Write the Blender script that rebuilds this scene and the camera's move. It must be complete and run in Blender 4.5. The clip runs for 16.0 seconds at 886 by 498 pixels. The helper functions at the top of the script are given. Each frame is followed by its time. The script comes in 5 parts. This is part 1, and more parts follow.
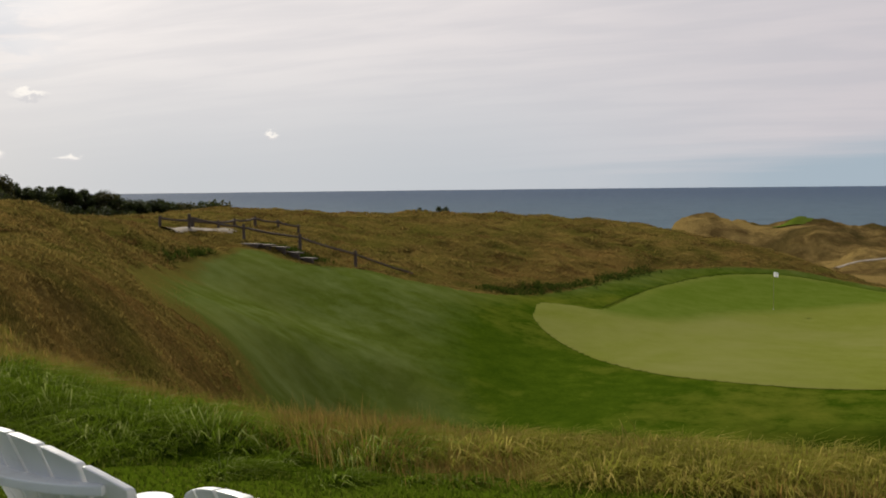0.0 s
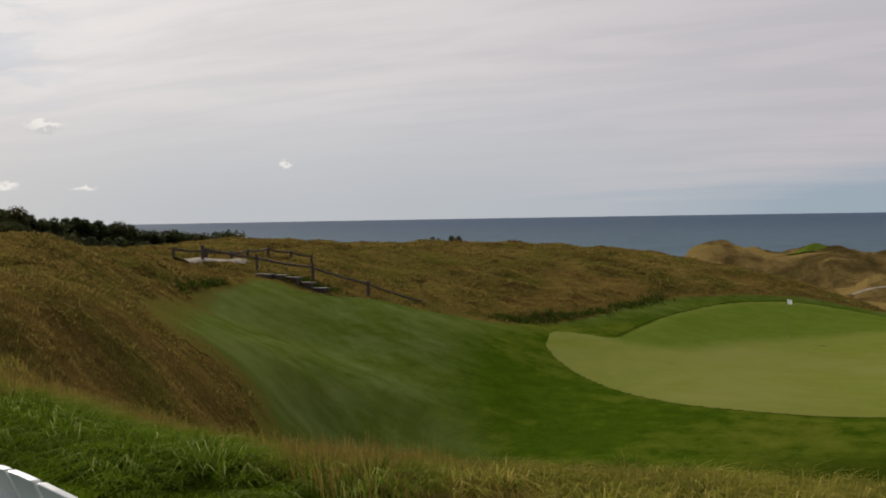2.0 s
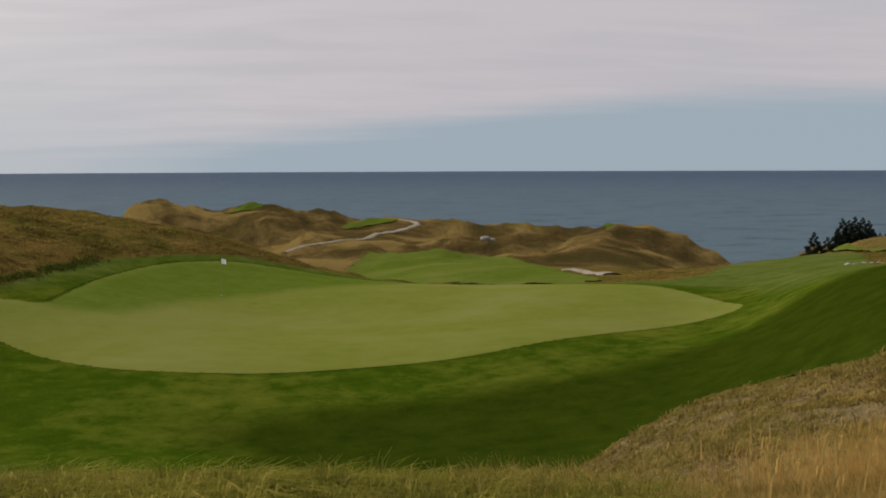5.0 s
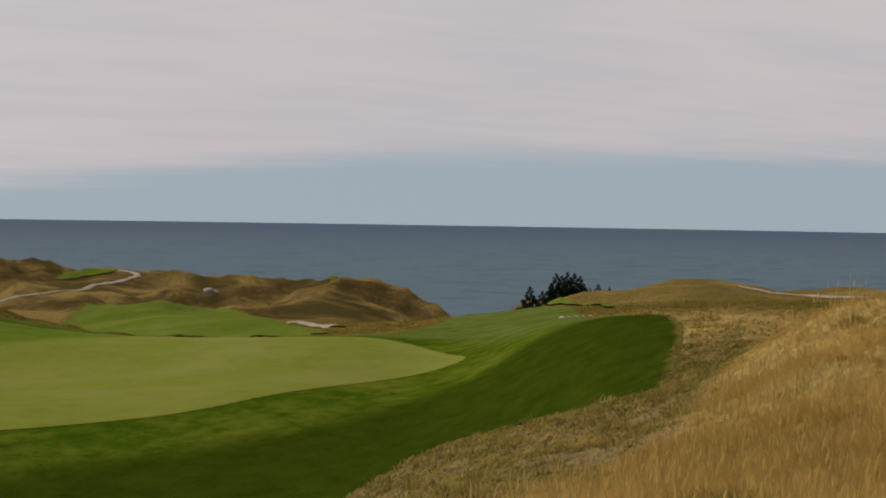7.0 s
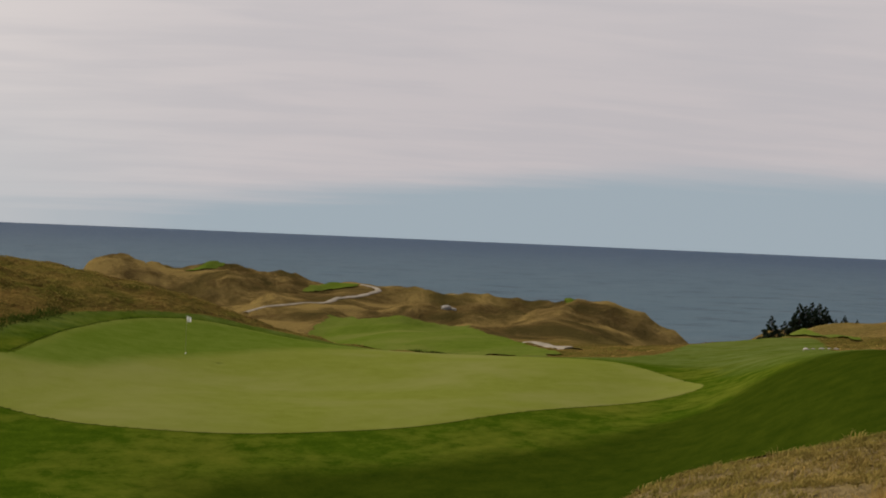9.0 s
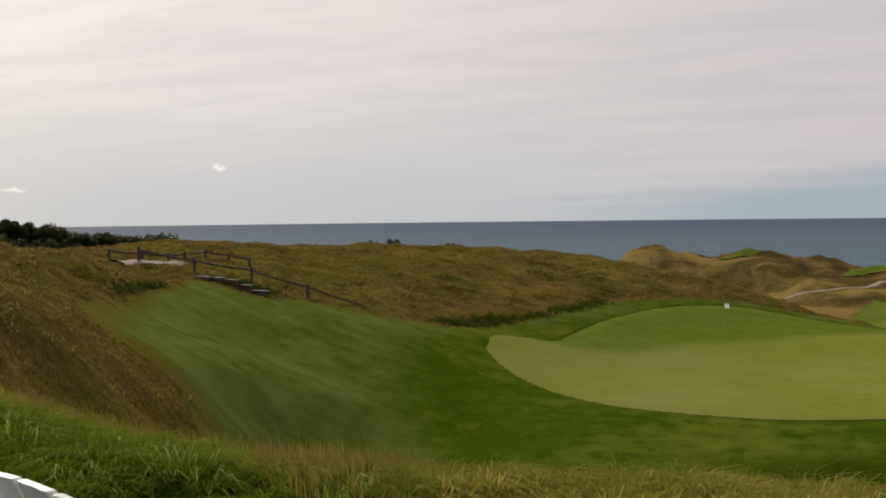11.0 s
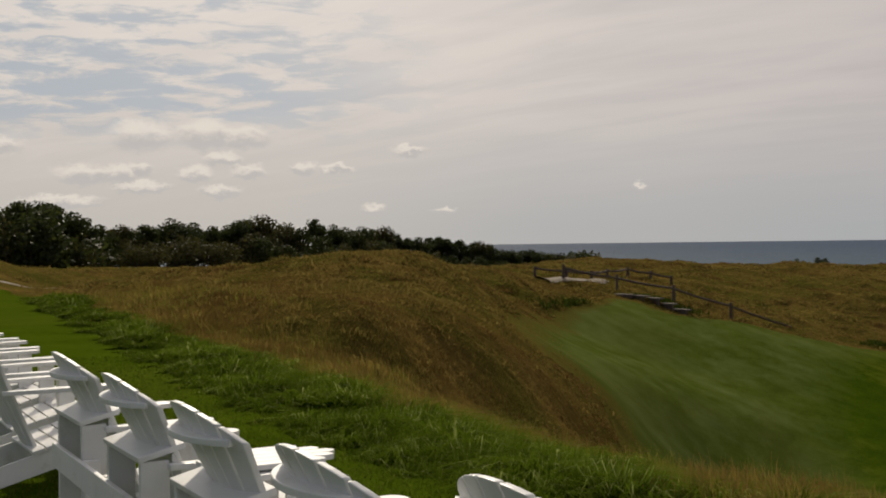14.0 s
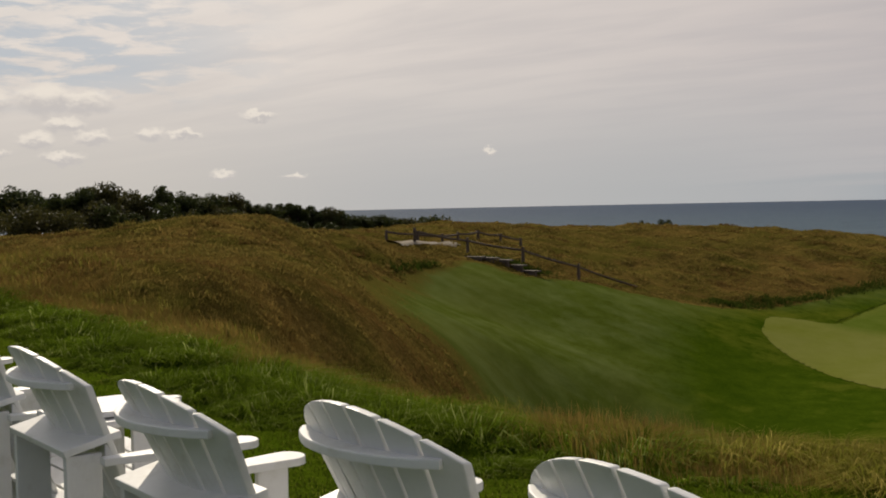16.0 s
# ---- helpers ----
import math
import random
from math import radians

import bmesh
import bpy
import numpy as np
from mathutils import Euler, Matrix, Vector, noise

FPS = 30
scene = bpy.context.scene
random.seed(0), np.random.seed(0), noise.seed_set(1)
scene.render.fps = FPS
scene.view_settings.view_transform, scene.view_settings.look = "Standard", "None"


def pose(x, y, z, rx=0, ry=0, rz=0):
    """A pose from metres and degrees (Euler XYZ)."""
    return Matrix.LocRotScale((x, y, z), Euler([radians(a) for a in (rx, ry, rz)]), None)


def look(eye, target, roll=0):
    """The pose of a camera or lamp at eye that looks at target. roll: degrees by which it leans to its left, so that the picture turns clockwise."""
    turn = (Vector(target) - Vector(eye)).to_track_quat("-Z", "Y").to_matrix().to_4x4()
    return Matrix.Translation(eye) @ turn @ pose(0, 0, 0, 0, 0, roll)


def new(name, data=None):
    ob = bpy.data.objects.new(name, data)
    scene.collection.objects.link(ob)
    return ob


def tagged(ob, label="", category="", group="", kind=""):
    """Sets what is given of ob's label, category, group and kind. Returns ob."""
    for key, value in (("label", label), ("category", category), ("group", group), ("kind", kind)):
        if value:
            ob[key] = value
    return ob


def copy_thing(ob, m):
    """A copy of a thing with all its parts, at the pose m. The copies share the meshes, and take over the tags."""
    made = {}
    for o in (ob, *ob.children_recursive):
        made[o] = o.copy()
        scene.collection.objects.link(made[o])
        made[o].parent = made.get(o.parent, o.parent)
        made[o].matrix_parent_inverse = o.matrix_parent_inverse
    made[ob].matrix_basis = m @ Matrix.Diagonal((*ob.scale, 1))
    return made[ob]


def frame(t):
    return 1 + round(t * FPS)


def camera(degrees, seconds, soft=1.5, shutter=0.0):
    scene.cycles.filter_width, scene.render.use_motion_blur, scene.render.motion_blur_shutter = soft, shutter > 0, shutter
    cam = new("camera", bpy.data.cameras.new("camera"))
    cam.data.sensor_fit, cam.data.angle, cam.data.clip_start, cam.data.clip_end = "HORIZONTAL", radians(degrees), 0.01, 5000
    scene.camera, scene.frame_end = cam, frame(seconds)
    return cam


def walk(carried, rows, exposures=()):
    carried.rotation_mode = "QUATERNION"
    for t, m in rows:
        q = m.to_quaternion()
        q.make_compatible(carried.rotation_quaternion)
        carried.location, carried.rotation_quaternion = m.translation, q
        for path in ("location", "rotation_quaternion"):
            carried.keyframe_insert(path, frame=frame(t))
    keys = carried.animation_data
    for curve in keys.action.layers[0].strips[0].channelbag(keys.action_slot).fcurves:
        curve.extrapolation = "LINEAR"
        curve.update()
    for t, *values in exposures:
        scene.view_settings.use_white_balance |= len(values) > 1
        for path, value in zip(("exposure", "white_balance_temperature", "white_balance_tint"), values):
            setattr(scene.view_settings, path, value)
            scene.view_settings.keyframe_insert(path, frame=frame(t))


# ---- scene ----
# ---------------------------------------------------------------- camera
cam = camera(38.0, 16.0, soft=1.9)
PATH = [
    # seconds, eye, (yaw to the left, pitch, roll) in degrees
    (0.0, (0.006, -0.047, 1.521), (0.00, -3.10, -0.62)),
    (0.5, (0.071, -0.164, 1.544), (1.35, -2.26, -0.50)),
    (1.0, (0.031, -0.189, 1.567), (0.30, -1.98, -0.17)),
    (1.5, (0.056, -0.170, 1.555), (0.62, -1.76, -0.66)),
    (2.0, (0.076, -0.140, 1.553), (0.60, -1.81, -0.96)),
    (2.5, (0.055, -0.038, 1.517), (-0.81, -1.81, 0.22)),
    (3.0, (0.151, 0.055, 1.551), (-4.04, -2.27, 0.00)),
    (3.5, (0.297, 0.044, 1.606), (-10.49, -2.21, -0.21)),
    (4.0, (0.454, 0.070, 1.706), (-15.64, -2.70, 0.49)),
    (4.5, (0.562, 0.240, 1.697), (-19.85, -3.48, 0.83)),
    (5.0, (0.605, 0.346, 1.644), (-23.87, -3.93, -0.22)),
    (5.2, (0.609, 0.342, 1.647), (-24.85, -3.52, 0.41)),
    (7.3, (0.013, 0.030, 1.711), (-37.33, -1.85, 0.70)),
    (7.5, (-0.034, 0.001, 1.712), (-37.65, -2.16, 0.70)),
    (8.0, (-0.125, -0.077, 1.747), (-35.49, -2.24, 1.48)),
    (8.2, (-0.136, -0.088, 1.739), (-33.61, -1.87, 2.05)),
    (10.3, (-0.016, 0.348, 1.587), (-11.17, -1.84, 0.63)),
    (10.5, (-0.051, 0.339, 1.564), (-8.61, -2.22, 0.48)),
    (11.0, (-0.209, 0.209, 1.492), (-2.31, -1.67, -0.65)),
    (11.5, (-0.178, 0.095, 1.496), (4.46, -0.81, 0.34)),
    (12.0, (-0.205, 0.003, 1.508), (12.96, -1.84, -1.08)),
    (12.5, (-0.267, 0.003, 1.526), (16.52, -1.57, -0.25)),
    (13.0, (-0.270, -0.002, 1.525), (17.42, -1.64, -0.57)),
    (13.5, (-0.264, -0.008, 1.527), (16.59, -0.07, -1.16)),
    (14.0, (-0.268, -0.002, 1.525), (16.24, -0.65, -0.77)),
    (14.5, (-0.269, -0.004, 1.524), (16.58, -0.60, -0.68)),
    (15.0, (-0.270, 0.023, 1.507), (13.61, -0.98, -0.17)),
    (15.5, (-0.286, 0.038, 1.481), (13.87, -2.07, -0.64)),
    (16.0, (-0.250, -0.008, 1.434), (9.67, -2.29, -1.22)),
]


def aim(eye, angles):
    yaw, pitch, roll = angles
    return Matrix.Translation(eye) @ Euler((radians(90 + pitch), 0, radians(yaw))).to_matrix().to_4x4() @ pose(0, 0, 0, 0, 0, roll)


EXPOSURE = [(0.0, 0.10, 6600, 10), (0.5, 0.05, 6600, 10), (1.0, -0.08, 6500, 10), (2.0, -0.12, 6500, 10), (3.0, -0.27, 6500, 10), (4.0, -0.25, 6500, 10), (5.0, -0.06, 6600, 10), (8.0, -0.06, 6800, 10), (10.5, -0.03, 6800, 10), (11.0, 0.06, 6900, 11), (11.5, -0.06, 6900, 11), (12.5, -0.22, 7000, 11), (13.5, -0.34, 7000, 11), (15.5, -0.42, 7000, 11), (16.0, -0.27, 7000, 11)]
walk(cam, [(t, aim(eye, angles)) for t, eye, angles in PATH], EXPOSURE)

# ---------------------------------------------------------------- sky and sun
SUN_AZ, SUN_EL = -24.0, 39.0  # azimuth to the right of +y, elevation

world = bpy.data.worlds.new("world")
scene.world = world
world.use_nodes = True
wt = world.node_tree
wt.nodes.clear()


def wmath(op, a, b=None, c=None, clamp=False):
    n = wt.nodes.new("ShaderNodeMath")
    n.operation, n.use_clamp = op, clamp
    for i, v in enumerate((a, b, c)):
        if v is None:
            continue
        if isinstance(v, (int, float)):
            n.inputs[i].default_value = v
        else:
            wt.links.new(v, n.inputs[i])
    return n.outputs[0]


def wramp(v, a, b):
    n = wt.nodes.new("ShaderNodeMapRange")
    n.interpolation_type = "SMOOTHSTEP"
    wt.links.new(v, n.inputs[0])
    n.inputs[1].default_value, n.inputs[2].default_value = a, b
    return n.outputs[0]


def wnoise(vec, scale, detail=6.0, rough=0.55, distort=0.0):
    n = wt.nodes.new("ShaderNodeTexNoise")
    wt.links.new(vec, n.inputs["Vector"])
    n.inputs["Scale"].default_value, n.inputs["Detail"].default_value = scale, detail
    n.inputs["Roughness"].default_value, n.inputs["Distortion"].default_value = rough, distort
    return n.outputs["Fac"]


def wmix(fac, a, b):
    n = wt.nodes.new("ShaderNodeMix")
    n.data_type = "RGBA"
    if isinstance(fac, (int, float)):
        n.inputs[0].default_value = fac
    else:
        wt.links.new(fac, n.inputs[0])
    for i, v in ((6, a), (7, b)):
        if isinstance(v, tuple):
            n.inputs[i].default_value = (*v, 1)
        else:
            wt.links.new(v, n.inputs[i])
    return n.outputs[2]


def wcombine(x, y, z):
    n = wt.nodes.new("ShaderNodeCombineXYZ")
    for i, v in enumerate((x, y, z)):
        if isinstance(v, (int, float)):
            n.inputs[i].default_value = v
        else:
            wt.links.new(v, n.inputs[i])
    return n.outputs[0]


coord = wt.nodes.new("ShaderNodeTexCoord")
sep = wt.nodes.new("ShaderNodeSeparateXYZ")
wt.links.new(coord.outputs["Generated"], sep.inputs[0])
dx, dy, dz = sep.outputs
up = wmath("MAXIMUM", dz, 0.002)
el = wmath("MULTIPLY", wmath("ARCSINE", up), 57.3)            # elevation in degrees
az = wmath("MULTIPLY", wmath("ARCTAN2", dx, dy), 57.3)        # degrees to the right of +y
flat = wmath("ADD", up, 0.12)
layer = wcombine(wmath("DIVIDE", dx, flat), wmath("DIVIDE", dy, flat), 0.0)   # a cloud sheet overhead
sky = wt.nodes.new("ShaderNodeTexSky")
sky.sky_type, sky.sun_disc = "NISHITA", False
sky.sun_elevation, sky.sun_rotation = radians(SUN_EL), radians(SUN_AZ)
wt.links.new(wcombine(dx, dy, wmath("ADD", up, 0.22)), sky.inputs[0])
clear = wt.nodes.new("ShaderNodeBackground")
wt.links.new(sky.outputs[0], clear.inputs[0])
clear.inputs[1].default_value = 0.10

# high thin sheet: long streaks, thinner towards the sun side, ends above a clear band low on the right
turned = wt.nodes.new("ShaderNodeVectorRotate")
turned.rotation_type = "Z_AXIS"
wt.links.new(layer, turned.inputs["Vector"])
turned.inputs["Angle"].default_value = radians(22)
stretched = wt.nodes.new("ShaderNodeVectorMath")
stretched.operation = "MULTIPLY"
wt.links.new(turned.outputs[0], stretched.inputs[0])
stretched.inputs[1].default_value = (0.55, 1.7, 1.0)
streak = wnoise(stretched.outputs[0], 2.2, 8.0, 0.55, 0.4)
broad = wnoise(layer, 0.8, 4.0, 0.55, 0.3)
band_top = wmath("MULTIPLY_ADD", wramp(az, 0.0, 40.0), 2.8, 0.0)
edge_el = wmath("MULTIPLY_ADD", wmath("SUBTRACT", wnoise(stretched.outputs[0], 1.0, 5.0), 0.5), 2.0, el)
sharp = wramp(wmath("SUBTRACT", edge_el, band_top), -0.7, 0.9)
gentle = wramp(el, -0.6, 7.5)
side = wramp(az, -4.0, 20.0)
lifted = wmath("ADD", wmath("MULTIPLY", sharp, side), wmath("MULTIPLY", gentle, wmath("SUBTRACT", 1.0, side)))
high_col = wmix(wramp(az, 26.0, -24.0), (0.60, 0.565, 0.595), (0.93, 0.88, 0.85))
high_col = wmix(wmath("MULTIPLY", wramp(el, 3.0, 24.0), 0.35), high_col, (0.92, 0.90, 0.90))
low_col = wmix(wramp(az, 18.0, -8.0), (0.37, 0.45, 0.52), (0.56, 0.58, 0.605))
low_col = wmix(wramp(az, -9.0, -26.0), low_col, (0.68, 0.665, 0.645))
sheet_col = wmix(lifted, low_col, high_col)
shade = wramp(wmath("ADD", wmath("MULTIPLY", streak, 0.65), wmath("MULTIPLY", broad, 0.35)), 0.62, 0.36)
sheet_col = wmix(wmath("MULTIPLY", wmath("MULTIPLY", shade, lifted), 0.26), sheet_col, (0.42, 0.44, 0.50))
# breaks in the sheet towards the woods, where blue shows through
open_side = wmath("MULTIPLY", wramp(az, -14.0, -27.0), wramp(el, 3.6, 6.0))
gap_at = wcombine(wmath("MULTIPLY", az, 0.14), wmath("MULTIPLY", el, 0.62), 9.1)
gap_noise = wmath("ADD", wnoise(gap_at, 2.3, 8.0, 0.62, 0.35), wmath("MULTIPLY", wmath("MULTIPLY", wramp(el, 4.5, 5.8), wramp(el, 9.5, 6.5)), 0.075))
gaps = wmath("MULTIPLY", wramp(gap_noise, 0.46, 0.63), open_side)
sheet_col = wmix(wmath("MULTIPLY", gaps, 0.85), sheet_col, (0.35, 0.455, 0.54))
bright = wmath("MULTIPLY", wmath("MULTIPLY", wramp(el, 5.0, 10.0), wramp(az, -8.0, -26.0)), wmath("SUBTRACT", 1.0, gaps))
sheet_col = wmix(wmath("MULTIPLY", bright, 0.4), sheet_col, (1.08, 1.04, 1.0))
# the sheet thins out to clear sky on the far side from the lake
behind = wramp(wmath("ABSOLUTE", az), 68.0, 122.0)
sheet = wmath("SUBTRACT", 0.97, wmath("ADD", wmath("MULTIPLY", gaps, 0.30), wmath("MULTIPLY", behind, 0.62)))
# small cumulus low over the woods: bearing, elevation, half width, half height
PUFFS = ((-29.3, 4.45, 1.25, 0.50), (-26.6, 4.50, 1.15, 0.55), (-25.0, 4.40, 1.15, 0.42), (-31.8, 2.78, 1.2, 0.34), (-30.4, 2.80, 0.7, 0.30), (-29.5, 2.95, 0.5, 0.24), (-35.4, 4.0, 1.0, 0.30),
         (-25.9, 3.40, 0.85, 0.24), (-27.1, 2.80, 0.62, 0.28), (-24.7, 2.85, 0.7, 0.24), (-26.0, 2.0, 0.9, 0.22), (-22.4, 3.0, 0.6, 0.24), (-20.9, 2.95, 0.7, 0.16), (-32.8, 1.60, 1.6, 0.24), (-29.3, 2.2, 1.2, 0.20),
         (-17.6, 3.75, 0.8, 0.17), (-19.2, 1.2, 0.5, 0.20), (-16.2, 1.1, 0.5, 0.12), (-7.4, 2.05, 0.36, 0.13), (-41.0, 3.4, 2.0, 0.6))
torn = wcombine(wmath("MULTIPLY", az, 0.8), wmath("MULTIPLY", el, 1.3), 3.7)
torn_az = wmath("MULTIPLY_ADD", wmath("SUBTRACT", wnoise(torn, 1.0, 6.0, 0.6), 0.5), 1.3, az)
torn_el = wmath("MULTIPLY_ADD", wmath("SUBTRACT", wnoise(torn, 1.6, 7.0, 0.65), 0.5), 1.1, el)
torn_at = wcombine(torn_az, torn_el, 0.0)
reach, tone = None, None
for puff_az, puff_el, half_w, half_h in PUFFS:
    off_ = wt.nodes.new("ShaderNodeVectorMath")
    off_.operation = "MULTIPLY_ADD"
    wt.links.new(torn_at, off_.inputs[0])
    half_w, half_h = half_w * 1.25, half_h * 1.6
    off_.inputs[1].default_value = (1 / half_w, 1 / half_h, 0)
    off_.inputs[2].default_value = (-puff_az / half_w, -puff_el / half_h, 0)
    far_ = wt.nodes.new("ShaderNodeVectorMath")
    far_.operation = "LENGTH"
    wt.links.new(off_.outputs[0], far_.inputs[0])
    split_ = wt.nodes.new("ShaderNodeSeparateXYZ")
    wt.links.new(off_.outputs[0], split_.inputs[0])
    if reach is None:
        reach, tone = far_.outputs["Value"], split_.outputs[1]
    else:
        nearer = wmath("LESS_THAN", far_.outputs["Value"], reach)
        tone = wmath("ADD", wmath("MULTIPLY", nearer, split_.outputs[1]), wmath("MULTIPLY", wmath("SUBTRACT", 1.0, nearer), tone))
        reach = wmath("MINIMUM", reach, far_.outputs["Value"])
puffs = wmath("MULTIPLY", wramp(reach, 1.10, 0.50), 0.82)
puff_col = wmix(wramp(tone, -0.35, 0.40), (0.66, 0.645, 0.655), (1.02, 0.97, 0.90))
cloud_col = wmix(puffs, sheet_col, puff_col)
cloud = wt.nodes.new("ShaderNodeBackground")
wt.links.new(cloud_col, cloud.inputs[0])
cloud.inputs[1].default_value = 0.95
mixer = wt.nodes.new("ShaderNodeMixShader")
wt.links.new(wmath("MAXIMUM", sheet, puffs), mixer.inputs[0])
wt.links.new(clear.outputs[0], mixer.inputs[1])
wt.links.new(cloud.outputs[0], mixer.inputs[2])
wout = wt.nodes.new("ShaderNodeOutputWorld")
wt.links.new(mixer.outputs[0], wout.inputs[0])

sun = new("sun", bpy.data.lights.new("sun", "SUN"))
sun.data.energy, sun.data.angle, sun.data.color = 4.2, radians(1.2), (1.0, 0.92, 0.79)
sun.matrix_world = look((0, 0, 30), (-math.sin(radians(SUN_AZ)) * math.cos(radians(SUN_EL)) , -math.cos(radians(SUN_AZ)) * math.cos(radians(SUN_EL)), 30 - math.sin(radians(SUN_EL))))


# ---------------------------------------------------------------- materials
def material(name, rough=0.8, spec=0.3):
    m = bpy.data.materials.new(name)
    m.use_nodes = True
    b = m.node_tree.nodes["Principled BSDF"]
    b.inputs["Roughness"].default_value = rough
    b.inputs["Specular IOR Level"].default_value = spec
    return m, m.node_tree, b


def place(nt, scale=(1, 1, 1), turn=0.0, before=0.0):
    g = nt.nodes.new("ShaderNodeNewGeometry")
    m = nt.nodes.new("ShaderNodeMapping")
    if before:
        v = nt.nodes.new("ShaderNodeVectorRotate")
        v.rotation_type = "Z_AXIS"
        v.inputs["Angle"].default_value = before
        nt.links.new(g.outputs["Position"], v.inputs["Vector"])
        nt.links.new(v.outputs[0], m.inputs[0])
    else:
        nt.links.new(g.outputs["Position"], m.inputs[0])
    m.inputs["Scale"].default_value = scale
    m.inputs["Rotation"].default_value = (0, 0, turn)
    return m.outputs[0]


def grain(nt, vec, scale, detail=5.0, rough=0.6, distort=0.0):
    n = nt.nodes.new("ShaderNodeTexNoise")
    nt.links.new(vec, n.inputs["Vector"])
    n.inputs["Scale"].default_value, n.inputs["Detail"].default_value = scale, detail
    n.inputs["Roughness"].default_value, n.inputs["Distortion"].default_value = rough, distort
    return n.outputs["Fac"]


def ramp(nt, fac, *stops):
    n = nt.nodes.new("ShaderNodeValToRGB")
    nt.links.new(fac, n.inputs[0])
    e = n.color_ramp.elements
    while len(e) < len(stops):
        e.new(0.5)
    for s, (at, col) in zip(e, stops):
        s.position, s.color = at, (*col, 1)
    return n.outputs[0]


def blend(nt, fac, a, b, how="MIX"):
    n = nt.nodes.new("ShaderNodeMix")
    n.data_type, n.blend_type = "RGBA", how
    if isinstance(fac, (int, float)):
        n.inputs[0].default_value = fac
    else:
        nt.links.new(fac, n.inputs[0])
    for i, v in ((6, a), (7, b)):
        if isinstance(v, tuple):
            n.inputs[i].default_value = (*v, 1)
        else:
            nt.links.new(v, n.inputs[i])
    return n.outputs[2]


def bump(nt, b, height, strength=0.5, dist=0.05):
    n = nt.nodes.new("ShaderNodeBump")
    nt.links.new(height, n.inputs["Height"])
    n.inputs["Strength"].default_value, n.inputs["Distance"].default_value = strength, dist
    nt.links.new(n.outputs[0], b.inputs["Normal"])


def attr(nt, name):
    n = nt.nodes.new("ShaderNodeAttribute")
    n.attribute_name = name
    return n.outputs["Fac"]


def calc(nt, op, a, b=None):
    n = nt.nodes.new("ShaderNodeMath")
    n.operation = op
    for i, v in enumerate((a, b)):
        if v is None:
            continue
        if isinstance(v, (int, float)):
            n.inputs[i].default_value = v
        else:
            nt.links.new(v, n.inputs[i])
    return n.outputs[0]


def fescue_material():
    """Wild dune grass: tan and russet over dull green; attributes give the lush rough, straw, russet far dunes and bare sand."""
    m, nt, b = material("dune_grass", 1.0, 0.0)
    p = place(nt)
    wide = grain(nt, p, 0.045, 4.0, 0.55)
    mid = grain(nt, p, 0.35, 5.0, 0.6, 0.3)
    clumpy = grain(nt, p, 1.1, 4.0, 0.55, 0.2)
    fine = grain(nt, p, 3.6, 6.0, 0.7)
    tan = ramp(nt, fine, (0.25, (0.100, 0.068, 0.017)), (0.5, (0.175, 0.117, 0.032)), (0.8, (0.27, 0.178, 0.058)))
    green = ramp(nt, fine, (0.25, (0.042, 0.040, 0.007)), (0.55, (0.082, 0.074, 0.014)), (0.85, (0.140, 0.115, 0.028)))
    c = blend(nt, ramp(nt, mid, (0.36, (0, 0, 0)), (0.62, (1, 1, 1))), tan, green)
    c = blend(nt, ramp(nt, wide, (0.35, (0.0, 0.0, 0.0)), (0.7, (0.75, 0.75, 0.75))), c, green)
    c = blend(nt, ramp(nt, grain(nt, p, 0.14, 5.0, 0.6, 0.5), (0.48, (0, 0, 0)), (0.64, (0.6, 0.6, 0.6))), c, ramp(nt, fine, (0.3, (0.072, 0.044, 0.013)), (0.7, (0.160, 0.096, 0.030))))
    rusty = ramp(nt, calc(nt, "ADD", calc(nt, "MULTIPLY", mid, 0.5), calc(nt, "MULTIPLY", fine, 0.5)), (0.32, (0.042, 0.027, 0.009)), (0.5, (0.092, 0.062, 0.022)), (0.7, (0.17, 0.118, 0.046)))
    rusty = blend(nt, ramp(nt, wide, (0.5, (0, 0, 0)), (0.75, (0.6, 0.6, 0.6))), rusty, (0.10, 0.085, 0.022))
    # sweep: plant tones plus the dunes' relief shading, painted as gold and dark
    sweep = grain(nt, place(nt, (1, 1, 2.2), 0.0, 0.9), 0.075, 5.0, 0.62, 0.9)
    rusty = blend(nt, ramp(nt, sweep, (0.50, (0, 0, 0)), (0.60, (0.95, 0.95, 0.95))), rusty, ramp(nt, fine, (0.3, (0.150, 0.105, 0.034)), (0.7, (0.25, 0.175, 0.062))))
    rusty = blend(nt, ramp(nt, sweep, (0.38, (0.9, 0.9, 0.9)), (0.49, (0, 0, 0))), rusty, ramp(nt, fine, (0.3, (0.030, 0.026, 0.008)), (0.7, (0.066, 0.050, 0.017))))
    c = blend(nt, attr(nt, "russet"), c, rusty)
    straw = ramp(nt, fine, (0.25, (0.27, 0.19, 0.062)), (0.5, (0.40, 0.28, 0.10)), (0.8, (0.52, 0.37, 0.145)))
    c = blend(nt, calc(nt, "MULTIPLY", attr(nt, "straw"), ramp(nt, mid, (0.3, (1, 1, 1)), (0.75, (0.55, 0.55, 0.55)))), c, straw)
    c = blend(nt, calc(nt, "MULTIPLY", attr(nt, "scrub"), 0.85), c, ramp(nt, fine, (0.3, (0.100, 0.076, 0.024)), (0.7, (0.24, 0.175, 0.057))))
    soil = ramp(nt, fine, (0.3, (0.13, 0.095, 0.058)), (0.7, (0.29, 0.225, 0.15)))
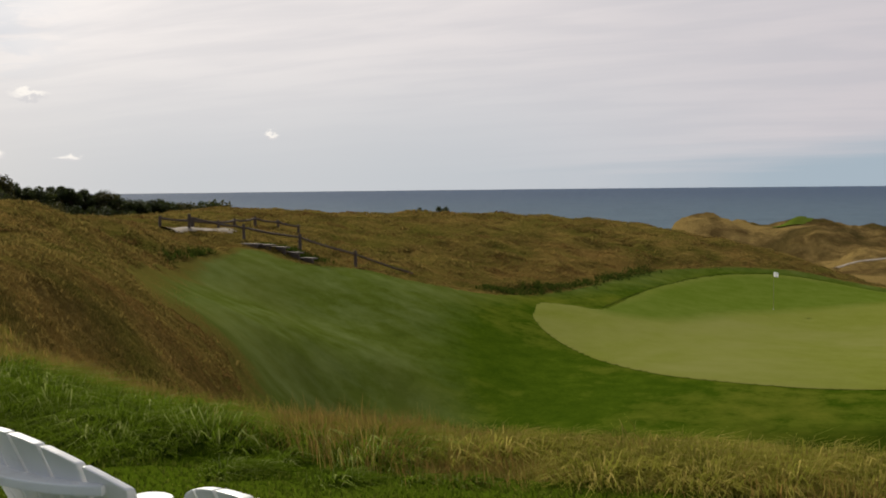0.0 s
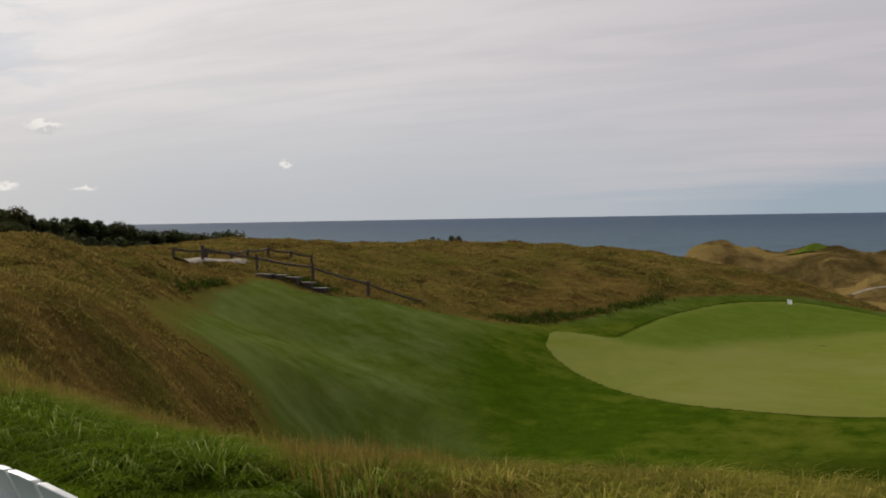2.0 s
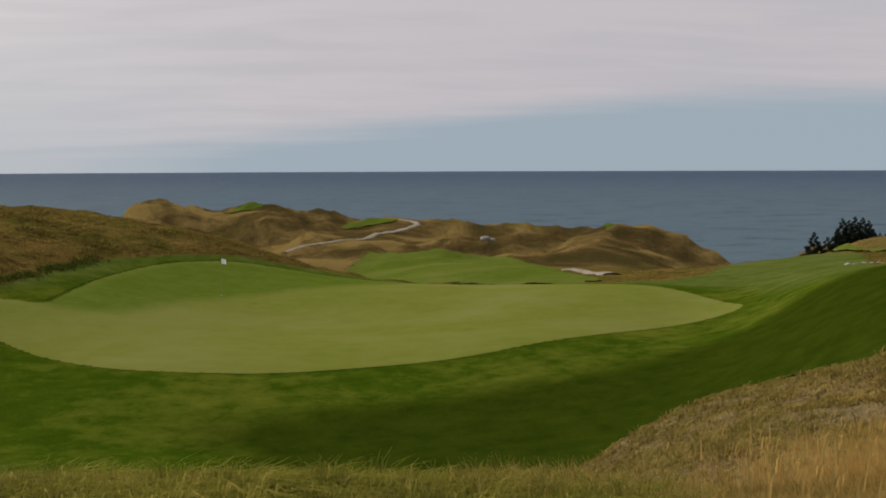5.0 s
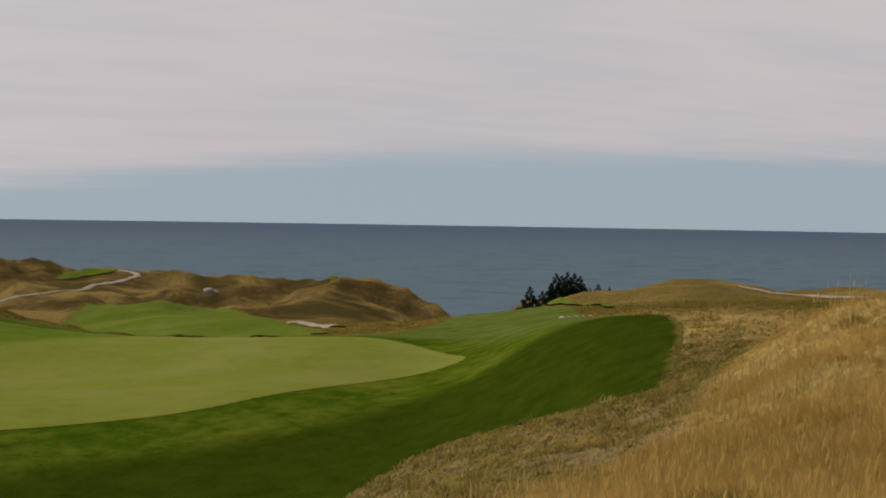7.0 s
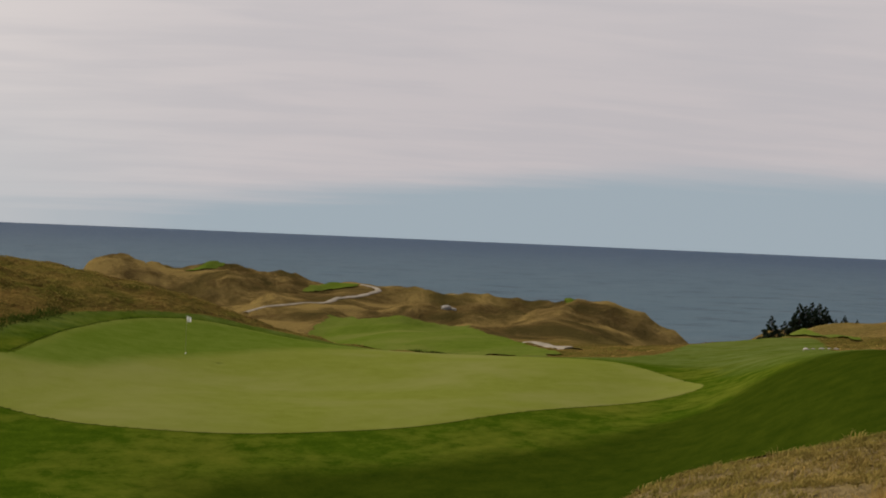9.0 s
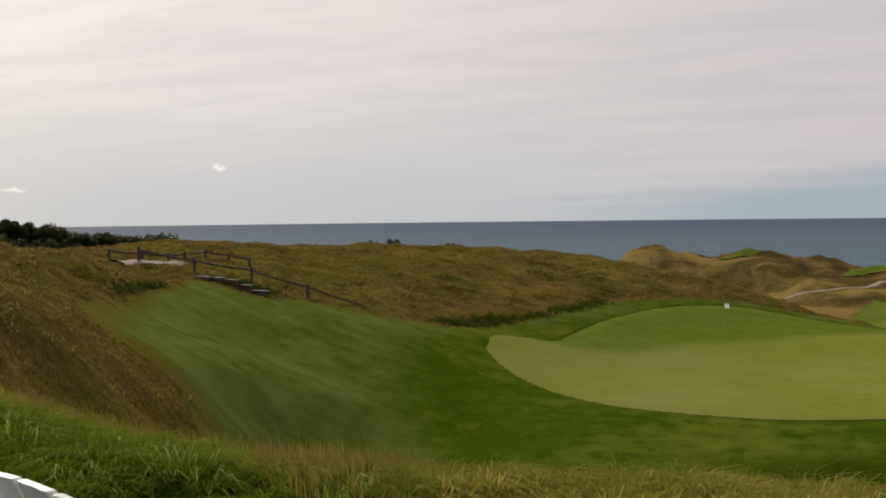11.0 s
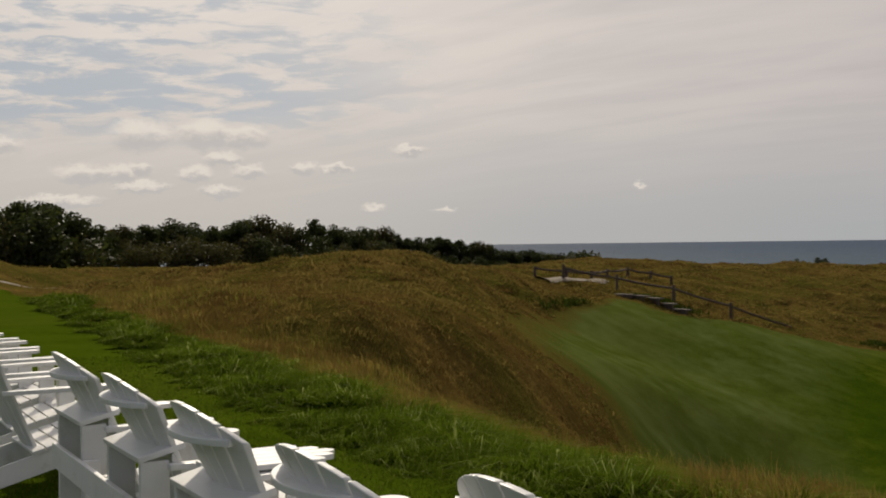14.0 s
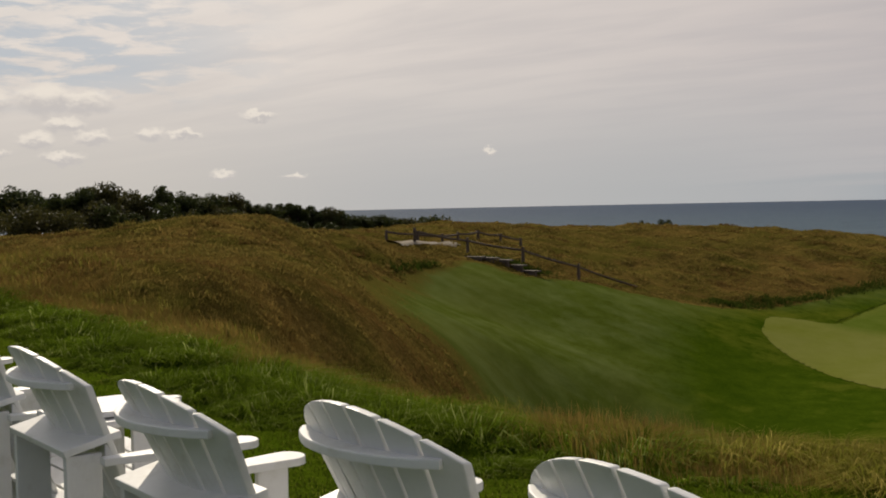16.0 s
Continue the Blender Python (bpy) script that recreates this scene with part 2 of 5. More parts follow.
    bare = calc(nt, "MULTIPLY", attr(nt, "bare"), ramp(nt, clumpy, (0.40, (0, 0, 0)), (0.54, (0.95, 0.95, 0.95))))
    c = blend(nt, bare, c, soil)
    lush = ramp(nt, fine, (0.25, (0.028, 0.048, 0.002)), (0.55, (0.050, 0.080, 0.005)), (0.85, (0.09, 0.125, 0.012)))
    wob = calc(nt, "ADD", attr(nt, "lush"), calc(nt, "MULTIPLY", calc(nt, "SUBTRACT", mid, 0.5), 0.9))
    c = blend(nt, ramp(nt, wob, (0.35, (0, 0, 0)), (0.65, (1, 1, 1))), c, lush)
    nt.links.new(c, b.inputs["Base Color"])
    bump(nt, b, calc(nt, "ADD", calc(nt, "MULTIPLY", mid, 1.5), calc(nt, "ADD", clumpy, fine)), 0.9, 0.35)
    return m


def turf_material(name, dark, light, stripes=0.0, turn=0.0, soft=0.25, dry=None, rich=None, patch=0.9):
    """Mown turf: fine blade grain, broad patches, faint mowing lines; rich: dark and light of longer turf by attribute."""
    m, nt, b = material(name, 1.0, 0.0)
    p = place(nt)
    wide = grain(nt, p, 0.10, 5.0, 0.62, 0.4)
    fine = grain(nt, p, 9.0, 6.0, 0.8)
    mid = grain(nt, p, 0.9, 6.0, 0.7, 0.2)
    mixed = calc(nt, "ADD", calc(nt, "MULTIPLY", mid, 0.55), calc(nt, "MULTIPLY", fine, 0.45))
    c = ramp(nt, mixed, (0.33, dark), (0.67, light))
    if dry:
        c = blend(nt, ramp(nt, wide, (0.42, (0, 0, 0)), (0.68, (0.85, 0.85, 0.85))), c, dry)
    if stripes:
        swerve = nt.nodes.new("ShaderNodeTexWave")
        nt.links.new(place(nt, (1, 1, 0), 0.0, turn), swerve.inputs["Vector"])
        swerve.inputs["Scale"].default_value, swerve.inputs["Distortion"].default_value = 0.24, 4.0
        swerve.inputs["Detail"].default_value, swerve.inputs["Detail Scale"].default_value, swerve.inputs["Detail Roughness"].default_value = 3.0, 0.45, 0.6
        worn = grain(nt, place(nt, (1, 1, 0)), 0.38, 6.0, 0.66, 0.5)
        both = calc(nt, "ADD", calc(nt, "MULTIPLY", swerve.outputs["Fac"], 0.055), calc(nt, "ADD", calc(nt, "MULTIPLY", worn, 0.6), calc(nt, "MULTIPLY", mid, 0.345)))
        c = blend(nt, calc(nt, "MULTIPLY", ramp(nt, both, (0.46, (0, 0, 0)), (0.66, (1, 1, 1))), stripes), c, (0.118, 0.145, 0.052))
        c = blend(nt, calc(nt, "MULTIPLY", ramp(nt, both, (0.30, (1, 1, 1)), (0.47, (0, 0, 0))), stripes), c, (0.030, 0.048, 0.006))
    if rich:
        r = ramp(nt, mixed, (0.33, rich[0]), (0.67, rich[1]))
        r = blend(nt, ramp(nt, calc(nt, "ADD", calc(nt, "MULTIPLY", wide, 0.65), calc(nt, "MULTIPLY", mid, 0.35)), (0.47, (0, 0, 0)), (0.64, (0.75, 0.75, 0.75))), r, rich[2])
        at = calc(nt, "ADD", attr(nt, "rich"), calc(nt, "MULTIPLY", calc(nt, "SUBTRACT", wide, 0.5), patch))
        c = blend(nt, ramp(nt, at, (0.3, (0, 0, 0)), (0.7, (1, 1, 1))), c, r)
        # deep: longer rough, with the shade of the bank also put into colour
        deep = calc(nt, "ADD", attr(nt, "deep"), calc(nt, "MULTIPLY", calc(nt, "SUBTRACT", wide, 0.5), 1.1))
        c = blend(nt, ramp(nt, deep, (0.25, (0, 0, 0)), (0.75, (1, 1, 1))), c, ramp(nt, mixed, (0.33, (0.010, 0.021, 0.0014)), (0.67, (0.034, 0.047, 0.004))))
    margin = calc(nt, "ADD", attr(nt, "margin"), calc(nt, "MULTIPLY", calc(nt, "SUBTRACT", mid, 0.5), 1.3))
    c = blend(nt, ramp(nt, margin, (0.35, (0, 0, 0)), (0.8, (1, 1, 1))), c, ramp(nt, fine, (0.3, (0.055, 0.052, 0.009)), (0.7, (0.110, 0.090, 0.022))))
    nt.links.new(c, b.inputs["Base Color"])
    bump(nt, b, calc(nt, "ADD", mid, fine), soft, 0.05)
    return m


def through_light(nt, b, c, share):
    """Lets thin blades and leaves pass some light."""
    nt.links.new(c, b.inputs["Base Color"])
    t = nt.nodes.new("ShaderNodeBsdfTranslucent")
    nt.links.new(c, t.inputs[0])
    mx = nt.nodes.new("ShaderNodeMixShader")
    mx.inputs[0].default_value = share
    nt.links.new(b.outputs[0], mx.inputs[1])
    nt.links.new(t.outputs[0], mx.inputs[2])
    nt.links.new(mx.outputs[0], nt.nodes["Material Output"].inputs[0])


def blade_material(name, root, tip, dry, other=None, fresh=0.5, russet=None):
    """Grass blades, paler to the tip; other: a second hue in broad patches."""
    m, nt, b = material(name, 0.9, 0.0)
    r = nt.nodes.new("ShaderNodeNewGeometry").outputs["Random Per Island"]
    p = place(nt)
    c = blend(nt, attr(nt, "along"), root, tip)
    c = blend(nt, ramp(nt, r, (fresh, (0, 0, 0)), (1.0, (0.9, 0.9, 0.9))), c, dry)
    if other:
        c = blend(nt, ramp(nt, grain(nt, p, 0.35, 5.0, 0.6, 0.3), (0.38, (0, 0, 0)), (0.62, (0.85, 0.85, 0.85))), c, other)
        c = blend(nt, ramp(nt, grain(nt, p, 0.045, 4.0, 0.55), (0.35, (0, 0, 0)), (0.7, (0.7, 0.7, 0.7))), c, other)
    if russet:
        c = blend(nt, ramp(nt, grain(nt, p, 0.14, 5.0, 0.6, 0.5), (0.46, (0, 0, 0)), (0.60, (0.9, 0.9, 0.9))), c, russet)
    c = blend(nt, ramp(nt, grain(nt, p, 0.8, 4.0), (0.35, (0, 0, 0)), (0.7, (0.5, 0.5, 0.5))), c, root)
    through_light(nt, b, c, 0.5)
    return m


def paint_material():
    m, nt, b = material("white_paint", 0.42, 0.4)
    p = place(nt)
    dirt = grain(nt, p, 7.0, 6.0, 0.65)
    fine = grain(nt, place(nt, (1, 1, 0.25)), 60.0, 4.0)
    c = ramp(nt, dirt, (0.28, (0.56, 0.55, 0.51)), (0.44, (0.69, 0.69, 0.675)), (0.8, (0.75, 0.75, 0.74)))
    nt.links.new(c, b.inputs["Base Color"])
    bump(nt, b, fine, 0.15, 0.004)
    return m


def wood_material(name, dark, light, scale=14.0):
    m, nt, b = material(name, 0.85, 0.2)
    g = grain(nt, place(nt, (1, 1, 3)), scale, 6.0, 0.7, 0.6)
    r = nt.nodes.new("ShaderNodeObjectInfo").outputs["Random"]
    c = ramp(nt, g, (0.3, dark), (0.7, light))
    c = blend(nt, calc(nt, "MULTIPLY", r, 0.35), c, dark)
    nt.links.new(c, b.inputs["Base Color"])
    bump(nt, b, g, 0.5, 0.02)
    return m


def sand_material(name, dark, light):
    m, nt, b = material(name, 0.95, 0.1)
    p = place(nt)
    g = grain(nt, p, 0.8, 7.0, 0.7)
    c = ramp(nt, g, (0.3, dark), (0.7, light))
    nt.links.new(c, b.inputs["Base Color"])
    bump(nt, b, grain(nt, p, 12.0), 0.4, 0.03)
    return m


def water_material():
    """Open lake: darker and bluer far out, greyer and paler nearer, small wind waves."""
    m, nt, b = material("lake_water", 0.55, 0.012)
    swell = grain(nt, place(nt, (0.22, 1.0, 1), radians(-25)), 0.05, 8.0, 0.68)
    dash = grain(nt, place(nt, (0.6, 1.0, 1), radians(-12)), 0.045, 5.0, 0.65)
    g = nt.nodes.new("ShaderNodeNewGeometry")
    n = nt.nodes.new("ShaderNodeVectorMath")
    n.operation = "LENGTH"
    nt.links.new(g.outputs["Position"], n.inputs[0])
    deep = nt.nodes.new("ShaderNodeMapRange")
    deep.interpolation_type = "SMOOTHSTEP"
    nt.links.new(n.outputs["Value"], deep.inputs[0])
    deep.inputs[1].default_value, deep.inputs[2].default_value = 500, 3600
    # colour runs with distance from the origin
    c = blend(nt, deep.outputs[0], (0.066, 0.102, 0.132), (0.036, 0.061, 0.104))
    # wave shade and sheen put into the colour: dark dashes, pale swell
    c = blend(nt, ramp(nt, dash, (0.52, (0, 0, 0)), (0.66, (0.75, 0.75, 0.75))), c, (0.030, 0.048, 0.070))
    c = blend(nt, ramp(nt, swell, (0.5, (0, 0, 0)), (0.75, (0.4, 0.4, 0.4))), c, (0.115, 0.14, 0.16))
    nt.links.new(c, b.inputs["Base Color"])
    bump(nt, b, swell, 0.6, 3.0)
    return m


def leaf_material(name, dark, light):
    m, nt, b = material(name, 0.6, 0.2)
    r = nt.nodes.new("ShaderNodeNewGeometry").outputs["Random Per Island"]
    o = nt.nodes.new("ShaderNodeObjectInfo").outputs["Random"]
    c = ramp(nt, r, (0.0, dark), (1.0, light))
    c = blend(nt, calc(nt, "MULTIPLY", o, 0.4), c, dark)
    through_light(nt, b, c, 0.4)
    return m


FESCUE = fescue_material()
LAWN = turf_material("lawn_turf", (0.028, 0.050, 0.002), (0.056, 0.088, 0.005), soft=0.4, dry=(0.062, 0.080, 0.008))
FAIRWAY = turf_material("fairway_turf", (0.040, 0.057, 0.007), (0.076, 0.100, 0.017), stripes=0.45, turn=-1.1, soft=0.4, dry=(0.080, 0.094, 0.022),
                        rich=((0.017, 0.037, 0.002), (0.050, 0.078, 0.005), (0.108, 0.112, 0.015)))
GREEN = turf_material("putting_turf", (0.100, 0.116, 0.016), (0.136, 0.152, 0.030), soft=0.12, dry=(0.152, 0.156, 0.048),
                      rich=((0.058, 0.088, 0.008), (0.084, 0.116, 0.016), (0.094, 0.122, 0.020)), patch=0.5)
FAR_TURF = turf_material("far_turf", (0.050, 0.076, 0.008), (0.090, 0.118, 0.017), soft=0.3, dry=(0.108, 0.122, 0.027))
SAND = sand_material("path_sand", (0.16, 0.135, 0.10), (0.30, 0.26, 0.205))
WATER = water_material()
PAINT = paint_material()
RAIL_WOOD = wood_material("weathered_rail", (0.055, 0.042, 0.032), (0.16, 0.12, 0.09))
STEP_WOOD = wood_material("weathered_timber", (0.06, 0.05, 0.042), (0.17, 0.14, 0.115))
BARK = wood_material("bark", (0.03, 0.024, 0.018), (0.085, 0.065, 0.05))
LEAF = leaf_material("leaves", (0.014, 0.022, 0.005), (0.068, 0.082, 0.019))
LEAF_DRY = leaf_material("turning_leaves", (0.026, 0.028, 0.007), (0.085, 0.078, 0.022))
NEEDLE = leaf_material("needles", (0.008, 0.016, 0.007), (0.028, 0.042, 0.018))
# shade between the clumps is put into dark roots and a darker under layer
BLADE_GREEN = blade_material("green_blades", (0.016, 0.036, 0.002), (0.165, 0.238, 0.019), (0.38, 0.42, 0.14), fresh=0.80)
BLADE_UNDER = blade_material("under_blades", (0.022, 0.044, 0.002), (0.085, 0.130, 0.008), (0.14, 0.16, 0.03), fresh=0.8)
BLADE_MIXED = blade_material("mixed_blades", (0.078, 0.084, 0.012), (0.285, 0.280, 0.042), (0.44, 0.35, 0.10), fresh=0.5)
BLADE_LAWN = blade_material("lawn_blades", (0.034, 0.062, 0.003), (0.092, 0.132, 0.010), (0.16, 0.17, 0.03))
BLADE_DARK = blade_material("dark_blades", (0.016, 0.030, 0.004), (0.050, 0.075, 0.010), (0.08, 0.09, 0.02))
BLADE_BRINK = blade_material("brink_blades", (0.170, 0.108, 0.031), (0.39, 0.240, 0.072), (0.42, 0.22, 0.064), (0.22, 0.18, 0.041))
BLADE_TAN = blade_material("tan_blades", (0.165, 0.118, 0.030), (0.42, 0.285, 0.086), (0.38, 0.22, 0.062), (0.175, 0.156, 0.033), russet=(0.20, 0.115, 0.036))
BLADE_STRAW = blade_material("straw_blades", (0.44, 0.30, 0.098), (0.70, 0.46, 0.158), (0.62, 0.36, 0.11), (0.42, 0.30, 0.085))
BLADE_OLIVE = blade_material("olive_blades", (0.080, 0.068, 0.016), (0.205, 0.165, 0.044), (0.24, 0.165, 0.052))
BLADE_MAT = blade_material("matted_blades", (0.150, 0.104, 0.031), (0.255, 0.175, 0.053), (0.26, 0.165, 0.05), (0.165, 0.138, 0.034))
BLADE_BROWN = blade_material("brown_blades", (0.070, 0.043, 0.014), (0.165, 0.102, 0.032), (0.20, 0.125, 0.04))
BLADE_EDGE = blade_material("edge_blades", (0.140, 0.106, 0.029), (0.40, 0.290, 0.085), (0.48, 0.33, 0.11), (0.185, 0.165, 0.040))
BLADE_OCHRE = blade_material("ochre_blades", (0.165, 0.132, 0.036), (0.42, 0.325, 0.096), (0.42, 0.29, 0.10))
CLOTH, _nt, _b = material("flag_cloth", 0.8, 0.1)
_nt.links.new(ramp(_nt, grain(_nt, place(_nt), 8.0), (0.3, (0.7, 0.7, 0.7)), (0.7, (0.82, 0.82, 0.82))), _b.inputs["Base Color"])
STICK, _nt, _b = material("flagstick_paint", 0.4, 0.4)
_nt.links.new(ramp(_nt, grain(_nt, place(_nt), 20.0), (0.3, (0.34, 0.32, 0.13)), (0.7, (0.42, 0.39, 0.18))), _b.inputs["Base Color"])
STONE = sand_material("pale_stone", (0.18, 0.165, 0.14), (0.36, 0.33, 0.29))


# ---------------------------------------------------------------- building helpers
def mesh_object(name, verts, faces, mat, parent=None, smooth=False):
    me = bpy.data.meshes.new(name)
    me.from_pydata(verts, [], faces)
    if smooth:
        me.polygons.foreach_set("use_smooth", [True] * len(me.polygons))
    me.materials.append(mat)
    ob = new(name, me)
    ob.parent = parent
    return ob


def part(name, bm, mat, parent=None, label="", smooth=False):
    me = bpy.data.meshes.new(name)
    bm.to_mesh(me)
    bm.free()
    if smooth:
        me.polygons.foreach_set("use_smooth", [True] * len(me.polygons))
    me.materials.append(mat)
    ob = new(name, me)
    ob.parent = parent
    if label:
        ob["label"] = label
    return ob


def step(a, b, v):
    q = np.clip((v - a) / (b - a), 0.0, 1.0)
    return q * q * (3 - 2 * q)


def polar(az, r):
    """A place by its bearing to the right of +y, in degrees, and its range."""
    return (r * math.sin(radians(az)), r * math.cos(radians(az)))


# ---------------------------------------------------------------- the lie of the land
def mound(x, y, cx, cy, height, along, across, turn):
    c, s = math.cos(turn), math.sin(turn)
    u, v = (x - cx) * c + (y - cy) * s, (y - cy) * c - (x - cx) * s
    return height * np.exp(-0.5 * ((u / along) ** 2 + (v / across) ** 2))


def dunes(x, y):
    """Bowls and ridges of the dune land, above the bluff that falls to the lake."""
    return (
        -47 * step(0.0, 1.0, (x * 1.0219 + y * 1.3148 - 129.8) / 460.1) +
    mound(x, y, 14.0, 65.1, -5.90, 21.9, 11.0, 2.24) +
    mound(x, y, 1.8, 26.0, -4.08, 10.4, 3.8, 1.60) +
    mound(x, y, 13.5, 215.4, -4.13, 104.0, 11.9, 1.75) +
    mound(x, y, -121.8, 87.8, 0.54, 5280.9, 46.2, 2.89) +
    mound(x, y, 33.9, 40.2, -6.05, 21.2, 6.1, 0.80) +
    mound(x, y, 32.6, 181.8, 12.03, 31.4, 6.4, 1.42) +
    mound(x, y, -5.3, 16.1, 2.11, 9.5, 2.4, 1.95) +
    mound(x, y, 6.5, 21.5, -2.23, 6.0, 2.9, 1.19) +
    mound(x, y, 10.3, 97.7, 3.44, 19.6, 12.3, 0.39) +
    mound(x, y, 99.4, 8.1, -5.90, 110.9, 19.5, 2.27) +
    mound(x, y, 108.3, 143.8, -9.30, 29.9, 6.2, 0.91) +
    mound(x, y, -300.3, 167.8, -4.94, 64.3, 3962.9, 1.93) +
    mound(x, y, 65.0, 180.1, 13.42, 22.5, 43.9, 0.90) +
    mound(x, y, 9.4, 17.8, -2.97, 6.4, 2.3, 1.03) +
    mound(x, y, -25.7, 41.2, -0.84, 15.8, 4.1, 2.17) +
    mound(x, y, 32.4, 36.5, 5.01, 26.4, 6.1, 0.76) +
    mound(x, y, 302.8, 65.8, -12.21, 138.8, 48.7, 0.43) +
    mound(x, y, 47.0, 208.2, -4.26, 10.8, 9.4, 0.65) +
    mound(x, y, -4.7, 15.3, -1.26, 24.1, 2.5, 2.04) +
    mound(x, y, -243.1, -1125.8, -0.16, 4878.1, 40.5, 1.29) +
    mound(x, y, -0.8, 232.7, -13.20, 19.3, 61.5, 3.08) +
    mound(x, y, 70.6, 162.2, -6.07, 22.0, 14.6, 2.23) +
    mound(x, y, -4.2, 33.4, -4.48, 3.2, 13.5, 0.07) +
    mound(x, y, 13.6, 35.6, -9.64, 12.9, 8.4, 2.19) +
    mound(x, y, 1.1, 49.5, -1.81, 8.5, 4.7, 1.15) +
    mound(x, y, -6.0, 30.0, 1.70, 27.1, 6.1, 2.44) +
    mound(x, y, 169.3, -47.9, 8.39, 17.6, 90.9, 0.87) +
    mound(x, y, -0.5, -7.2, 2.63, 4.7, 2.4, 1.04) +
    mound(x, y, 123.4, 194.2, 3.00, 16.0, 88.7, 0.53) +
    mound(x, y, 28.7, 204.5, -12.20, 10.3, 43.4, 3.07) +
    mound(x, y, -29.7, 167.0, 4.78, 8.5, 87.8, 0.23) +
    mound(x, y, 6.3, 74.0, 2.07, 10.6, 6.8, 2.25) +
    mound(x, y, -9.2, 90.4, -2.53, 47.6, 7.4, 1.81) +
    mound(x, y, 41.1, 46.4, 1.50, 14.2, 2.9, 0.95) +
    mound(x, y, 1.9, 5.2, 1.09, 3.2, 2.4, 2.07) +
    mound(x, y, 16.4, 34.7, 3.56, 12.6, 6.2, 2.16) +
    mound(x, y, -323.7, -36.2, -3.52, 54.0, 224.2, 2.14) +
    mound(x, y, 50.0, 112.0, 1.70, 18.0, 7.1, 1.26) +
    mound(x, y, -83.9, 298.5, 11.30, 29.0, 62.1, 0.35) +
    mound(x, y, 12.9, 13.7, -1.76, 5.5, 2.3, 0.86) +
    mound(x, y, -24.2, 88.2, -0.95, 4.6, 16.4, 0.21) +
    mound(x, y, 44.8, 114.7, -5.46, 20.4, 26.4, 0.18) +
    mound(x, y, 136.4, 178.7, -7.39, 11.2, 21.5, 2.70) +
    mound(x, y, 8.4, 6.5, -0.68, 12.6, 4.1, 0.27) +
    mound(x, y, 3.4, 127.7, 1.81, 8.4, 13.1, 0.05) +
    mound(x, y, 93.7, 95.0, 7.32, 20.0, 4.9, 0.84) +
    mound(x, y, 94.7, 96.7, -6.93, 24.6, 4.8, 0.85) +
    mound(x, y, 84.4, 87.9, -1.64, 13.4, 53.2, 0.41) +
    mound(x, y, 4.1, 37.2, 0.12, 24.0, 2.4, 2.95) +
    mound(x, y, -9.7, 41.9, -1.60, 13.6, 2.4, 1.66)
    )


def lawn_edge(x):
    """How far ahead the level lawn reaches at x."""
    return 6.0 + 0.625 * ((-1.8 - x) + np.sqrt((x + 1.8) ** 2 + 2.5)) - 0.6 * ((x - 2.5) + np.sqrt((x - 2.5) ** 2 + 1.0))


def smooth_outline(points, per=8):
    """A closed smooth curve through a few plan points."""
    p = np.array(points, float)
    out = []
    for i in range(len(p)):
        a, b, c, d = p[i - 1], p[i], p[(i + 1) % len(p)], p[(i + 2) % len(p)]
        for t in np.arange(per) / per:
            out.append(0.5 * (2 * b + (c - a) * t + (2 * a - 5 * b + 4 * c - d) * t * t + (3 * b - a - 3 * c + d) * t ** 3))
    return np.array(out)


def in_outline(x, y, outline):
    inside = np.zeros(np.shape(x), bool)
    for p, q in zip(outline, np.roll(outline, -1, 0)):
        if p[1] != q[1]:
            inside ^= ((p[1] > y) != (q[1] > y)) & (x < (q[0] - p[0]) * (y - p[1]) / (q[1] - p[1]) + p[0])
    return inside


def away(x, y, outline):
    """Distance inside (+) or outside (-) a closed outline."""
    best = np.full(np.shape(x), 1e9)
    for p, q in zip(outline, np.roll(outline, -1, 0)):
        d = q - p
        t = np.clip(((x - p[0]) * d[0] + (y - p[1]) * d[1]) / (d @ d + 1e-12), 0, 1)
        best = np.minimum(best, np.hypot(x - p[0] - t * d[0], y - p[1] - t * d[1]))
    return np.where(in_outline(x, y, outline), best, -best)


def along_curve(points, per=10):
    """An open smooth curve through a few plan points."""
    p = np.array(points, float)
    p = np.vstack([2 * p[0] - p[1], p, 2 * p[-1] - p[-2]])
    out = []
    for a, b, c, d in zip(p[:-3], p[1:-2], p[2:-1], p[3:]):
        for t in np.arange(per) / per:
            out.append(0.5 * (2 * b + (c - a) * t + (2 * a - 5 * b + 4 * c - d) * t * t + (3 * b - a - 3 * c + d) * t ** 3))
    return np.array(out + [p[-2]])


def plan(*pairs):
    return [polar(az, r) for az, r in pairs]


# mown bowl with the tongue up to the steps and the slope on the far side of the green
BOWL = smooth_outline(plan((-1.3, 61.5), (-3.6, 61), (-6.2, 58.6), (-8.2, 59.2), (-9.2, 59), (-9.9, 55.8), (-11.2, 53.2), (-12.6, 48.8),
    (-13.5, 44), (-13.8, 39), (-13.3, 35.2), (-12.2, 34.2), (-10.8, 36.4), (-10.0, 37.6), (-9.4, 34.5), (-8.6, 31.5), (-6.5, 29.5), (0, 29), (8, 27), (16, 26.5), (24, 26), (30, 24.5), (33, 24), (36, 24.5), (38.5, 25), (42, 26.5),
    (44.5, 31), (46.3, 38), (46.8, 47), (45.8, 56), (43.6, 66), (42.8, 80), (41.8, 104), (39, 110), (36.6, 104), (35.4, 92), (32.5, 87), (29, 88), (24, 86), (20, 87.6),
    (16.4, 87), (14.5, 86), (11.7, 83.9), (9.2, 80.2), (6.3, 70.8), (3.3, 65.5)))


